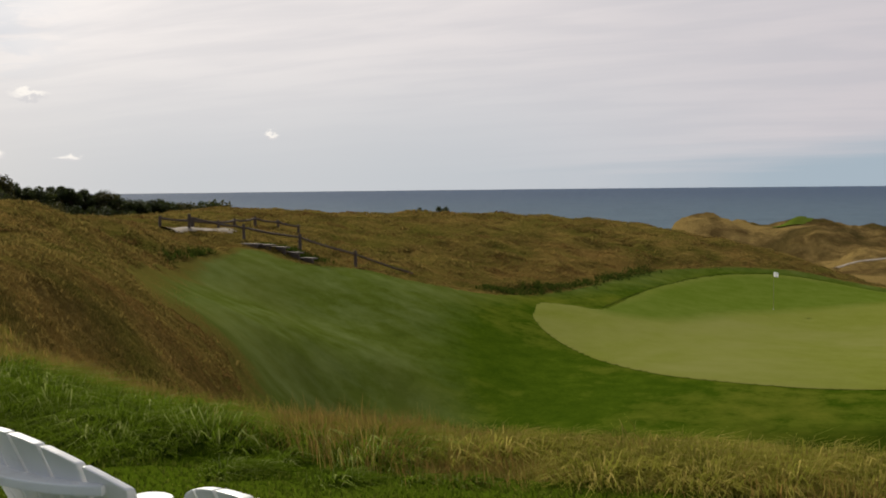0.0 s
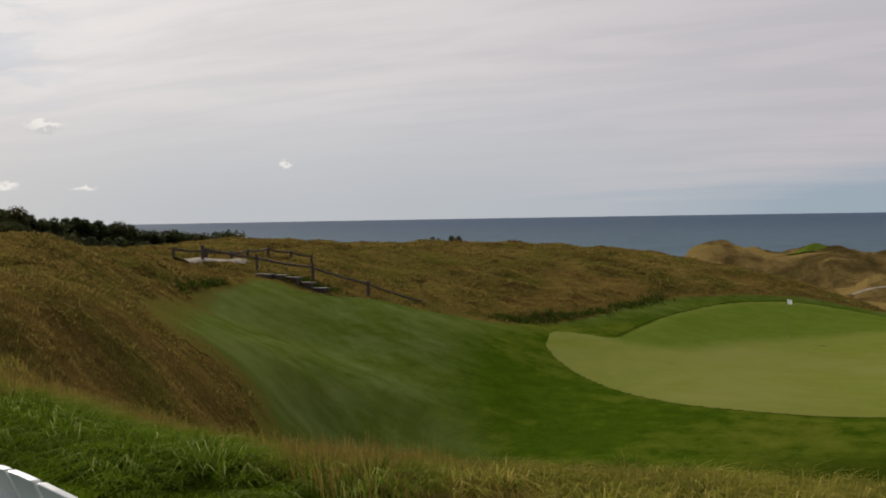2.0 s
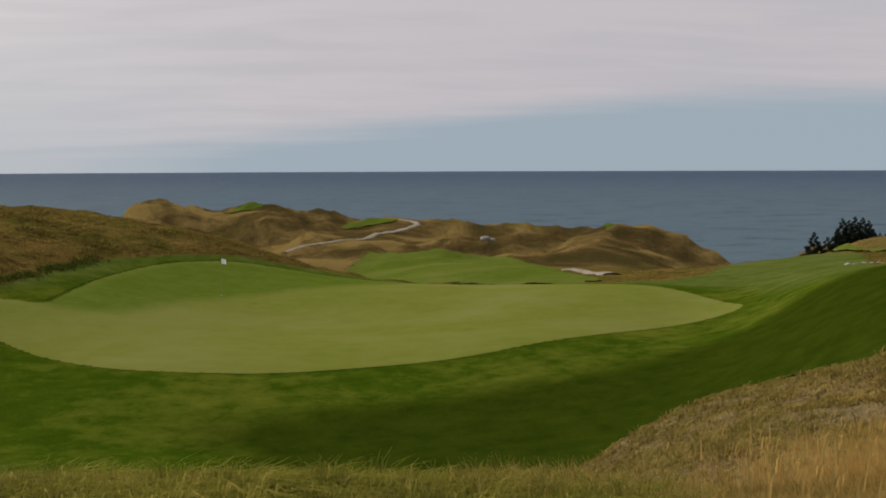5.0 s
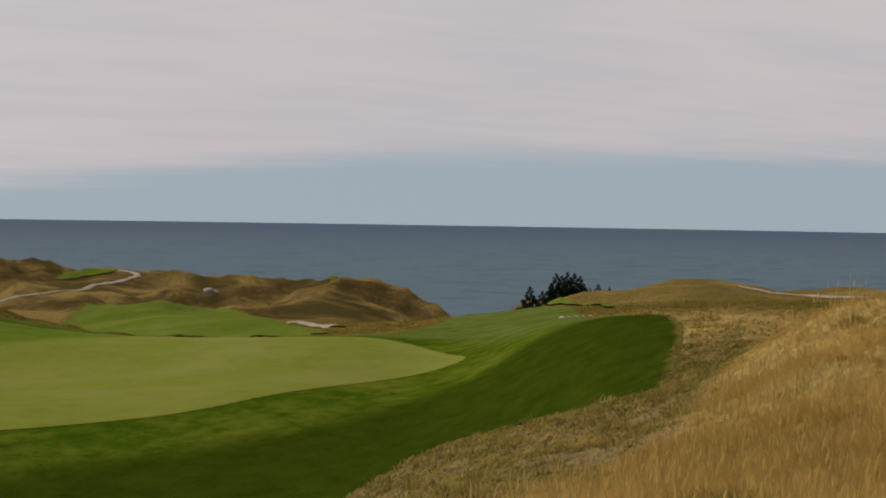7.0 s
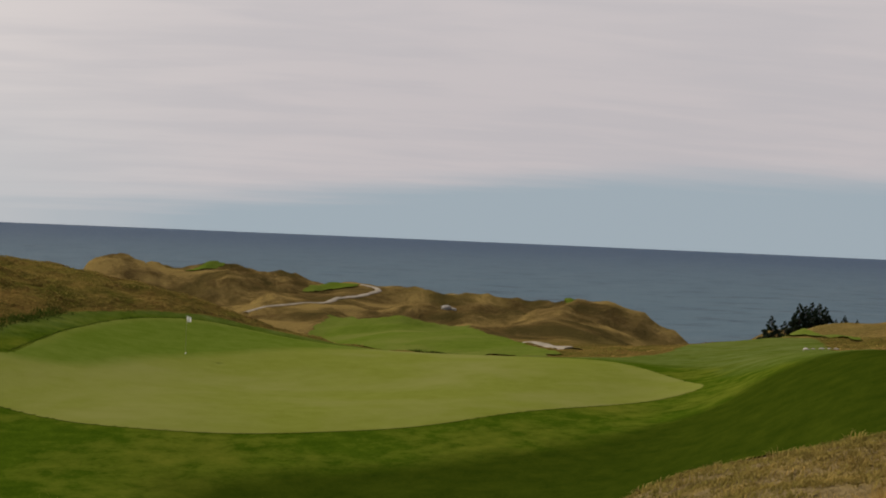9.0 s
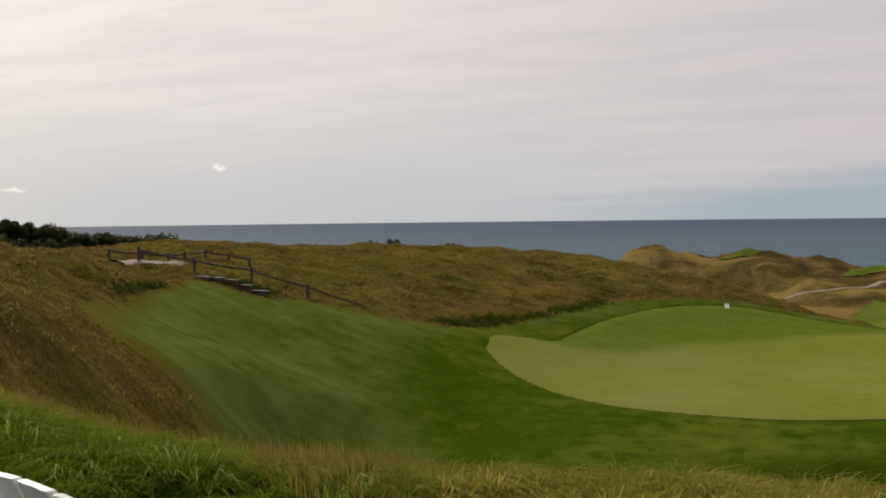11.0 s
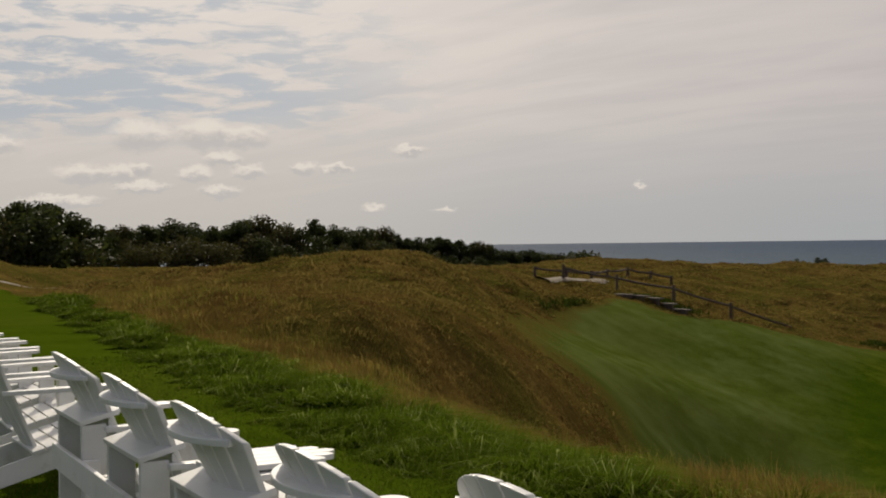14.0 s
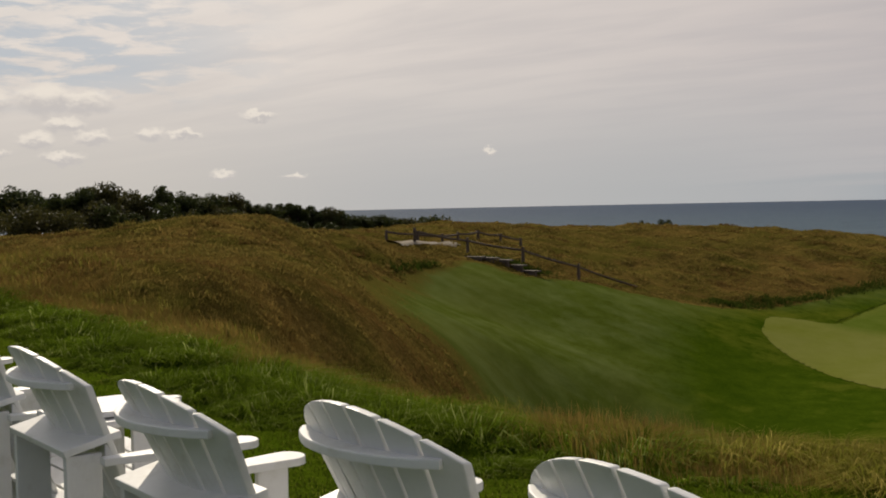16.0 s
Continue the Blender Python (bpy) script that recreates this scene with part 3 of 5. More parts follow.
def wander(outline, amount):
    """An outline with an uneven, wandering edge on the side of the hill."""
    t = np.arange(len(outline))
    push = np.sin(t * 1.9) + 0.8 * np.sin(t * 0.83 + 1.0) + 0.6 * np.sin(t * 3.1 + 2.0)
    side = np.column_stack([np.sin(t * 0.61), np.cos(t * 0.61)])
    left = (step(0.0, -5.0, outline[:, 0]) * step(56, 50, np.hypot(outline[:, 0], outline[:, 1])))[:, None]
    return outline + side * (push * amount)[:, None] * left


BOWL = wander(BOWL, 0.28)


def ridge(x, y, line):
    """A crest (or, below zero, a hollow) along bearings and ranges, each with its rise and half width."""
    p = np.array([polar(q[0], q[1]) for q in line])
    above, below = np.zeros(np.shape(x)), np.zeros(np.shape(x))
    for a, b, qa, qb in zip(p[:-1], p[1:], line[:-1], line[1:]):
        d = b - a
        t = np.clip(((x - a[0]) * d[0] + (y - a[1]) * d[1]) / (d @ d), 0.0, 1.0)
        far = np.hypot(x - a[0] - t * d[0], y - a[1] - t * d[1])
        v = (qa[2] + (qb[2] - qa[2]) * t) * np.exp(-0.5 * (far / (qa[3] + (qb[3] - qa[3]) * t)) ** 2)
        above, below = np.maximum(above, v), np.minimum(below, v)
    return above + below


RIDGES = (
    # spur that comes down the hill and runs out into the mown hollow
    ((-24.5, 28, 0.0, 2.0), (-22.2, 27, 0.6, 2.0), (-18.7, 25.5, 1.2, 2.0), (-15, 27, 1.75, 2.2), (-11.7, 33, 2.1, 2.3), (-9.7, 39, 2.0, 2.4), (-7.5, 44, 1.8, 2.4), (-6.3, 46, 1.4, 2.4), (-4.3, 47.2, 1.0, 2.4), (-1.3, 48.5, 0.35, 2.4), (1, 49, 0.0, 2.4)),
    # the ground falls away behind the hill, towards the woods
    ((-38, 62, -0.2, 7.0), (-33, 63, -1.0, 8.0), (-28, 65, -1.0, 8.0), (-24, 66, -0.5, 8.0), (-20, 66, 0.0, 8.0)),
    ((-32, 46, -0.25, 5.0), (-28, 46, -0.25, 5.0), (-24, 45, -0.15, 5.0), (-21, 45, 0.0, 5.0)),
    # hollow before the spur
    ((-24, 20, 0.0, 2.2), (-20, 20.5, -0.4, 2.2), (-16, 22, -0.8, 2.4), (-12, 26.5, -1.15, 2.8), (-9.0, 33, -1.25, 3.2), (-5.5, 40, -1.0, 3.4), (-1.5, 43.5, -0.5, 3.2), (3, 45, 0.0, 3.0)),
    # second roll behind the spur, and the bank beside the tongue
    ((-20, 39, 0.0, 1.8), (-16, 43.5, 0.35, 2.0), (-13.3, 47, 0.35, 2.0), (-11.5, 51, 0.0, 1.8)),
    ((-14.5, 56, 0.0, 2.2), (-12.4, 54.5, 0.45, 2.0), (-11.0, 55.5, 0.35, 1.4), (-10.2, 57.5, 0.0, 1.2)),
    # the long ridge between the hollow and the lake, running down to the back of the green
    ((-19, 50, 0.0, 5.0), (-17.3, 52, 0.12, 5.0), (-15, 56, 0.05, 5.0), (-13, 62, 0.0, 5.0)),
    ((-13, 92, -0.55, 8.0), (-10, 92, -0.4, 8.0), (-6, 92, 0.12, 8.0), (-2.7, 92, 0.45, 8.0), (-0.5, 92, -0.05, 6.0), (2, 93, 0.05, 7.0), (5, 93, 0.15, 7.0), (8.5, 94, 0.08, 6.0), (11, 93, 0.5, 5.5), (14.5, 92.5, 1.1, 5.0), (17, 91.5, 0.75, 4.0), (19.3, 91, 0.5, 3.0), (21.5, 91, 0.2, 2.0)),
    ((-1.4, 73, 0.0, 1.6), (-0.2, 77, 0.4, 1.7), (1.2, 78.5, 0.3, 1.8), (2.6, 78, 0.0, 1.6)),
    ((6.0, 80, 0.0, 1.6), (8.0, 85, 0.35, 1.8), (10.5, 89, 0.3, 1.8), (12, 90, 0.0, 1.6)),
    # far dunes above the shore
    ((8.6, 184, 0.0, 8.0), (10.2, 186, 0.15, 9.0), (12.8, 188, 0.7, 9.0), (14.4, 189, 0.1, 8.0), (16.2, 190, 0.3, 8.0), (20.2, 192, 0.6, 8.0), (22.8, 191, 0.9, 8.0), (24.4, 190, 0.4, 8.0), (27, 186, 0.2, 8.0), (30.5, 180, 0.0, 8.0)),
    ((30.0, 178, 0.0, 6.0), (31.8, 172, -0.6, 6.0), (33.6, 168, 2.4, 7.0), (35.2, 164, 4.4, 7.0), (36.6, 158, 3.0, 7.0), (38.2, 150, 0.0, 7.0)),
    ((20.6, 167, 0.0, 3.0), (21.1, 170, 0.7, 3.0), (21.5, 174, 0.4, 3.0), (21.8, 177, 0.0, 3.0)),
    ((17.0, 146, 0.0, 4.0), (18.5, 152, 0.8, 4.0), (20.2, 158, 0.7, 5.0), (22.0, 164, 0.0, 5.0)),
    ((24.0, 158, 0.0, 3.5), (27.0, 163, 1.3, 3.5), (30.0, 158, 1.1, 3.5), (33.0, 146, 0.8, 3.5), (34.5, 138, 0.0, 3.5)),
    ((27.5, 150, 0.0, 2.5), (30.0, 145, 0.9, 2.5), (32.5, 134, 0.7, 2.5), (34.0, 126, 0.0, 2.5)),
    # dunes behind the mown shelf on the lake side
    ((39.6, 134, -0.2, 5.0), (42.2, 138, 0.5, 5.0), (45.8, 140, 1.2, 5.0), (48.3, 141, 0.3, 5.0), (51, 140, 0.1, 5.0), (54.5, 138, 0.4, 5.0), (62, 136, 0.6, 5.0)),
    ((41.2, 122, 0.0, 2.5), (42.8, 124, 0.8, 2.5), (45, 123, 0.9, 2.5), (47.5, 118, 0.0, 2.5)),
    ((28.0, 15, -0.2, 3.0), (30.5, 17, -0.4, 3.0), (32.2, 18.5, -0.35, 2.8), (34, 20, 0.0, 2.5)),
    # straw rise with a dip behind it
    ((45.5, 28, 0.0, 2.2), (48.6, 25.5, 0.30, 2.2), (51.5, 24, 0.55, 2.2), (55, 22.5, 0.75, 2.2), (63, 21, 0.95, 2.4), (75, 21, 0.6, 2.4)),
    ((47, 36, 0.0, 3.0), (51, 33, -0.35, 3.2), (57, 31, -0.4, 3.2), (66, 30, 0.0, 3.0)),
    # the mown bank on the side of the rise, tilted back from its foot
    ((39.0, 60, 0.0, 4.0), (41, 60, 0.15, 5.0), (43, 60, 0.1, 5.0), (44.8, 60, 0.18, 4.5), (46.3, 58, 0.18, 4.0)),
    ((31.5, 36, -0.2, 4.0), (36, 38, -0.6, 4.5), (40, 38, -0.7, 5.0), (43, 38, -0.5, 4.0), (45, 40, -0.1, 3.0)),
    ((46.2, 60, 0.1, 3.0), (46.5, 52, 0.3, 3.0), (46.0, 44, 0.25, 2.6), (44.5, 36, 0.0, 2.4)),
)


PATH_SHELF = tuple((az_, r_, 1.0, 5.0) for az_, r_ in ((17.0, 157), (18.5, 159.6), (20.5, 164.5), (21.1, 170), (21.8, 177), (22.6, 182.5), (22.4, 188)))


def hummocks(x, y):
    """Uneven tussocky ground, about a metre or two across."""
    v = np.sin(x * 2.1 + 1.9 * np.sin(y * 0.83)) * np.sin(y * 1.7 + 1.6 * np.sin(x * 0.71 + 1.0))
    w = np.sin(x * 0.93 + y * 0.41 + 1.3 * np.sin(y * 0.57)) * np.sin(y * 0.77 - x * 0.32 + 1.2 * np.sin(x * 0.49))
    return 0.055 * v + 0.15 * w


def height(x, y):
    x, y = np.asarray(x, float), np.asarray(y, float)
    off = (y - lawn_edge(x)) / 1.35
    z = dunes(x, y)
    for line in RIDGES:
        z = z + ridge(x, y, line)
    z = z * step(-0.4, 3.0, off)
    z = z + mound(x, y, -45.5, 53.5, 1.6, 6.0, 4.0, 0.6)
    for az_, r_, up_, wide_ in ((9.6, 96, 0.35, 6.0), (10.6, 182, 0.6, 5.0), (16.6, 190, 1.3, 6.5), (19.4, 195, 0.5, 5.0), (33.4, 180, 1.6, 5.0)):
        z = z + mound(x, y, *polar(az_, r_), up_, wide_, wide_, 0.0)
    r = np.hypot(x, y)
    rolls = 0.5 * (np.sin(x * 0.31 + 1.3 * np.sin(y * 0.17)) * np.sin(y * 0.27 + 0.7)) + 0.35 * np.sin(x * 0.11 - y * 0.13 + 2.0)
    ridged = np.abs(np.sin(x * 0.105 + y * 0.075 + 1.1 * np.sin(y * 0.06 - x * 0.03))) + 0.6 * np.abs(np.sin(x * 0.21 - y * 0.16 + 1.4 * np.sin(x * 0.1)))
    rolls = rolls + 1.15 * (0.95 - ridged) + 0.35 * (0.62 - np.abs(np.sin(x * 0.33 - y * 0.12 + 1.6 * np.sin(y * 0.11 + x * 0.05))))
    rolls = rolls + 0.55 * (0.6 - np.abs(np.sin(x * 0.47 + y * 0.29 + 1.7 * np.sin(y * 0.13 - x * 0.07))))
    rolls = rolls + 0.38 * (0.6 - np.abs(np.sin(x * 0.71 - y * 0.34 + 1.5 * np.sin(y * 0.19 + x * 0.11)))) * step(135, 160, r)
    rolls = rolls * (1 - 0.9 * ridge(x, y, PATH_SHELF))
    wild = step(2.0, 4.0, off) * step(1.0, -1.5, away(x, y, BOWL))
    z = z + hummocks(x, y) * wild * step(135, 92, r)
    return np.maximum(z + rolls * np.maximum(step(112, 165, r), 0.6 * step(104, 122, r) * step(0.80, 0.92, x / np.maximum(y, 1.0))) * step(-42, -18, z) * step(-10, 12, x), -46.0)


def ground_z(x, y):
    return float(height(np.array([x]), np.array([y]))[0])


def bank(x, y):
    """Steps outward from the lawn's rim."""
    return (y - lawn_edge(x)) / 1.35


def lush_over(x, y):
    """How far a place lies outside the strip of lush rough (below zero: inside)."""
    return bank(x, y) - 1.6 + 1.5 * step(-2.4, 0.6, x) + 6.0 * step(0.6, 1.8, x) + 0.9 * step(15, 27, np.hypot(x, y))


def tussock_zone(x, y):
    """1 on the worn slope of low tussocks between the straw and the mown bank."""
    bearing, r = np.degrees(np.arctan2(x, y)), np.hypot(x, y)
    near = np.interp(bearing, [30, 35, 41, 45, 47.4, 50], [9.5, 10.5, 12, 14.5, 18, 26])
    return step(29, 32, bearing) * step(51, 49, bearing) * step(-2.2, 2.2, r - near) * step(46, 40, r)


def make_ground():
    fine = np.radians(np.arange(-64, 70, 0.33))
    rest = np.radians(np.arange(70, 296, 4.0))
    th = np.concatenate([fine, rest])
    rr = np.concatenate([[0.6], np.geomspace(1.2, 340, 460), np.geomspace(380, 4900, 14)])
    n, k = len(th), len(rr)
    T, R = np.meshgrid(th, rr)
    X, Y = R * np.sin(T), R * np.cos(T)
    Z = height(X, Y)
    low = (Y < lawn_edge(X)) & (R > 400)
    Z = np.where(low, -0.5, Z)
    co = np.stack([X, Y, Z], -1).reshape(-1, 3)
    i, j = np.meshgrid(np.arange(k - 1), np.arange(n), indexing="ij")
    a, b = i * n + j, i * n + (j + 1) % n
    quads = np.stack([a, b, b + n, a + n], -1).reshape(-1, 4)
    verts = co.tolist() + [(0, 0, 0)]
    centre = [(int(len(co)), int((q + 1) % n), int(q)) for q in range(n)]
    ob = mesh_object("ground", verts, quads[:, ::-1].tolist() + centre, FESCUE, smooth=True)
    x, y = np.array(verts)[:, 0], np.array(verts)[:, 1]
    lush = step(0.5, -0.3, lush_over(x, y)) * step(45, 30, np.hypot(x, y))
    r = np.hypot(x, y)
    bearing = np.degrees(np.arctan2(x, y))
    for kind, value in (("lush", lush), ("russet", step(95, 135, r) * step(2, 10, bearing) * (1 - 0.3 * step(38, 43, bearing))), ("straw", step(30, 44, bearing) * np.maximum(step(95, 32, r), 0.2 * step(95, 125, r))),
                        ("bare", 0.42 * tussock_zone(x, y)), ("scrub", tussock_zone(x, y))):
        a = ob.data.attributes.new(kind, "FLOAT", "POINT")
        a.data.foreach_set("value", value.astype(np.float32))
    return tagged(ob, "rolling dunes under tan and dull green wild grass", "ground", kind="structure")


def draped(name, outline, spacing, lift, mat, label, category):
    """A sheet of turf or sand laid on the ground inside a closed outline."""
    lo, hi = outline.min(0) - spacing, outline.max(0) + spacing
    gx, gy = np.arange(lo[0], hi[0], spacing), np.arange(lo[1], hi[1], spacing)
    X, Y = np.meshgrid(gx, gy)
    P = np.stack([X.ravel(), Y.ravel()], -1)
    a, b = outline, np.roll(outline, -1, 0)
    inside = np.zeros(len(P), bool)
    best, snap = np.full(len(P), 1e9), P.copy()
    for p, q in zip(a, b):
        cross = (p[1] > P[:, 1]) != (q[1] > P[:, 1])
        with np.errstate(divide="ignore", invalid="ignore"):
            at = (q[0] - p[0]) * (P[:, 1] - p[1]) / (q[1] - p[1] + 1e-12) + p[0]
        inside ^= cross & (P[:, 0] < at)
        d = q - p
        t = np.clip(((P - p) @ d) / (d @ d + 1e-12), 0, 1)
        near = p + t[:, None] * d
        dist = np.hypot(*(P - near).T)
        m = dist < best
        best[m], snap[m] = dist[m], near[m]
    on = best < 0.55 * spacing
    P[on] = snap[on]
    ok = inside | on
    n = len(gx)
    i, j = np.meshgrid(np.arange(len(gy) - 1), np.arange(n - 1), indexing="ij")
    c = (i * n + j).ravel()
    quads = np.stack([c, c + 1, c + n + 1, c + n], -1)
    quads = quads[ok[quads].all(1) & (inside[quads].any(1) | (on[quads].sum(1) < 4))]
    used = np.unique(quads)
    index = np.zeros(len(P), int)
    index[used] = np.arange(len(used))
    V = np.column_stack([P[used], height(P[used, 0], P[used, 1]) + lift])
    ob = mesh_object(name, V.tolist(), index[quads].tolist(), mat, smooth=True)
    return tagged(ob, label, category, kind="structure")


def ribbon(name, points, wide, lift, mat, label, category):
    """A worn track of uneven width laid on the ground along a curve."""
    p = along_curve(points)
    t = np.gradient(p, axis=0)
    t /= np.linalg.norm(t, axis=1)[:, None]
    side = np.column_stack([-t[:, 1], t[:, 0]])
    n = len(p)
    w = wide / 2 * (1 + 0.16 * np.sin(np.arange(n) * 0.9) + 0.12 * np.sin(np.arange(n) * 2.3 + 1))
    across = np.linspace(-1, 1, 7)
    P = (p[:, None, :] + side[:, None, :] * (w[:, None] * across)[:, :, None]).reshape(-1, 2)
    V = np.column_stack([P, height(P[:, 0], P[:, 1]) + lift * (1 - 0.8 * np.tile(np.abs(across), n) ** 4)])
    faces = [(a * 7 + b, (a + 1) * 7 + b, (a + 1) * 7 + b + 1, a * 7 + b + 1) for a in range(n - 1) for b in range(6)]
    return tagged(mesh_object(name, V.tolist(), faces, mat, smooth=True), label, category, kind="structure")



make_ground()
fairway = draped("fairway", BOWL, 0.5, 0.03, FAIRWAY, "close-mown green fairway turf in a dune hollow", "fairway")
PUTTING = smooth_outline(plan((4.05, 60.5), (4.1, 62.5), (4.35, 64.4), (5.6, 65.1), (7.15, 65.6), (8.4, 70), (9.65, 75.3), (10.9, 79.6), (12.2, 82.2), (14.2, 84.2), (16.6, 85), (20.5, 84.4), (23, 83.2), (26, 82.4), (30.3, 81), (32.8, 79.8), (34.6, 76), (36.4, 70.2),
    (37.3, 66.6), (36.1, 64.2), (30.3, 57.4), (25.4, 52.8), (20.3, 51.3), (15.3, 50.5), (10.6, 51.3), (7.3, 54.0), (5.0, 57.4)))
APRON = smooth_outline(plan((-1.2, 54), (1.0, 60), (3.0, 64.5), (6.0, 68.5), (8.6, 75), (12, 84), (16.5, 86), (21, 86), (26, 84.5), (31, 84), (34.5, 81), (37.5, 76), (39.0, 69), (43.0, 58), (45.4, 48), (44.6, 37),
    (42, 30), (37, 28), (31, 28.5), (24, 31), (16, 33), (9, 35.5), (3.5, 40), (0.0, 46)))
TIER = smooth_outline(plan((6.9, 65.4), (8.4, 70), (9.6, 75.3), (12.2, 82.2), (16.5, 85), (20.5, 84.5), (22.2, 82), (20, 79.7), (17.5, 77), (13, 71), (10.0, 65.5)))


def mark(ob, kind, rule):
    """Stores a value for each corner of a sheet, by its place in the plan."""
    v = np.zeros(len(ob.data.vertices) * 3)
    ob.data.vertices.foreach_get("co", v)
    v = v.reshape(-1, 3)
    a = ob.data.attributes.new(kind, "FLOAT", "POINT")
    a.data.foreach_set("value", rule(v[:, 0], v[:, 1]).astype(np.float32))


def margin_wide(x, y):
    """How far the wild grass creeps into the mown turf."""
    return 0.5 + 1.9 * step(1.0, -5.0, x) * step(60, 44, np.hypot(x, y))


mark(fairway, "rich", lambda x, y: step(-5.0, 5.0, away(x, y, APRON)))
# band of turf that takes the bank's painted shade
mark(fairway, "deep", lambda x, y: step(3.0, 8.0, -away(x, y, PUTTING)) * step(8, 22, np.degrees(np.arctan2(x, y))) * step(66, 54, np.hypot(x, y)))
mark(fairway, "margin", lambda x, y: np.clip(1 - away(x, y, BOWL) / margin_wide(x, y), 0, 1))
green = draped("putting_green", PUTTING, 0.2, 0.05, GREEN, "pale close-cut putting green on tilted ground with a greener tier behind", "putting green")
mark(green, "rich", lambda x, y: step(-3.5, 3.5, away(x, y, TIER)))
LOW_FAIRWAY = smooth_outline(plan((19.2, 125), (19.9, 141), (21.7, 152), (23.8, 155), (26, 151), (27.8, 132), (29.3, 112), (30.4, 101), (31.2, 94), (30, 90), (27, 89.5), (24, 89.5), (21.5, 91), (20.2, 101)))
draped("low_fairway", LOW_FAIRWAY, 0.8, 0.08, FAR_TURF, "mown fairway strip low among the dunes", "fairway")
SAND_PATHS = (
    ("sand_path", plan((-12.1, 61.6), (-11.2, 62.6), (-10.5, 64), (-9.8, 65.4), (-9.6, 66.2)), 1.1, "pale sandy path by the split-rail fence"),
    ("cart_path", plan((17.0, 157), (17.74, 159), (18.5, 159.6), (19.24, 160.4), (20.5, 164.5), (21.1, 170), (21.8, 177), (22.6, 182.5), (22.85, 184.5), (22.6, 187.5), (22.1, 189)), 0.9, "pale cart path winding up the far dunes"),
    ("cart_path", plan((29.6, 113), (30.3, 110), (31.0, 106), (31.6, 102)), 1.3, "pale cart path by the low fairway"),
    ("cart_path", plan((49.2, 137), (50.4, 134), (51.6, 133), (53.0, 130), (54.2, 128), (55.0, 127.5)), 0.5, "pale sandy track on the far dune crest"),
)
for name_, way_, wide_, label_ in SAND_PATHS:
    ribbon(name_, way_, wide_, 0.14, SAND, label_, "path")
for pts_ in (((19.4, 180), (20.6, 183), (21.9, 186), (21.6, 189), (20.2, 187)), ((14.4, 186), (15.8, 187), (16.0, 189), (14.6, 188.5)), ((31.2, 180), (32.2, 179), (32.4, 182), (31.3, 184)), ((40.5, 118), (43.2, 100), (43.6, 104), (41.5, 124)), ((55.4, 127), (57.6, 123), (58.0, 127), (55.8, 131))):
    draped("tee", smooth_outline(plan(*pts_)), 0.6, 0.15, FAR_TURF, "small mown tee on the far dunes", "tee")
ribbon("dirt_road", plan((-52, 51), (-46, 53), (-40, 54), (-36, 54.3), (-33.4, 54.6), (-32.3, 56)), 1.6, 0.08, SAND, "pale dirt road at the end of the lawn", "road")


def make_lake():
    th = np.radians(np.arange(0, 360, 3.0))
    rr = np.concatenate([np.geomspace(60, 4950, 40)])
    n = len(th)
    verts = [(r * math.sin(t), r * math.cos(t), -40.0) for r in rr for t in th]
    faces = [(i * n + (j + 1) % n, i * n + j, (i + 1) * n + j, (i + 1) * n + (j + 1) % n) for i in range(len(rr) - 1) for j in range(n)]
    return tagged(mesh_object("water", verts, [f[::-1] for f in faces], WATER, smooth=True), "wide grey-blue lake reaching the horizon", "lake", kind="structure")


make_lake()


def lawn_outline():
    xs = np.concatenate([np.linspace(-46, -4, 40), np.linspace(-3.6, 7.5, 60)])
    wob = 0.16 * np.sin(xs * 2.1) + 0.1 * np.sin(xs * 5.3 + 1)
    edge = np.column_stack([xs, lawn_edge(xs) + wob])
    return np.concatenate([edge, [(7.5, -14.0), (-46.0, -14.0)]])


draped("lawn", lawn_outline(), 0.35, 0.025, LAWN, "short mown green lawn on the level rim", "lawn")


# ---------------------------------------------------------------- box-built things
def add_box(bm, lo, hi, bevel=0.004, m=None):
    """An axis-aligned board with eased edges, then moved by m."""
    made = bmesh.ops.create_cube(bm, size=1.0)["verts"]
    c = [(a + b) / 2 for a, b in zip(lo, hi)]
    s = [abs(b - a) for a, b in zip(lo, hi)]
    bmesh.ops.scale(bm, vec=s, verts=made)
    bmesh.ops.translate(bm, vec=c, verts=made)
    if bevel:
        edges = list({e for v in made for e in v.link_edges})
        made = [v for v in bmesh.ops.bevel(bm, geom=edges, offset=bevel, segments=2, affect="EDGES", profile=0.6)["verts"]]
    if m is not None:
        bmesh.ops.transform(bm, matrix=m, verts=list(set(made)))
    return made


def board(name, lo, hi, mat, parent, bevel=0.004, m=None, label=""):
    bm = bmesh.new()
    add_box(bm, lo, hi, bevel, m)
    return part(name, bm, mat, parent, label)


def slab(name, outline, z0, z1, mat, parent, label="", bevel=0.004):
    """A flat board cut to a plan outline."""
    bm = bmesh.new()
    f = bm.faces.new([bm.verts.new((x, y, z0)) for x, y in outline])
    up_ = bmesh.ops.extrude_face_region(bm, geom=[f])["geom"]
    bmesh.ops.translate(bm, vec=(0, 0, z1 - z0), verts=[g for g in up_ if isinstance(g, bmesh.types.BMVert)])
    bmesh.ops.recalc_face_normals(bm, faces=bm.faces)
    if bevel:
        rim = [e for e in bm.edges if abs(e.verts[0].co.z - e.verts[1].co.z) < 1e-6]
        bmesh.ops.bevel(bm, geom=rim, offset=bevel, segments=2, affect="EDGES", profile=0.6)
    return part(name, bm, mat, parent, label)


LEAN = 0.50       # how far the back goes to the rear for each metre up


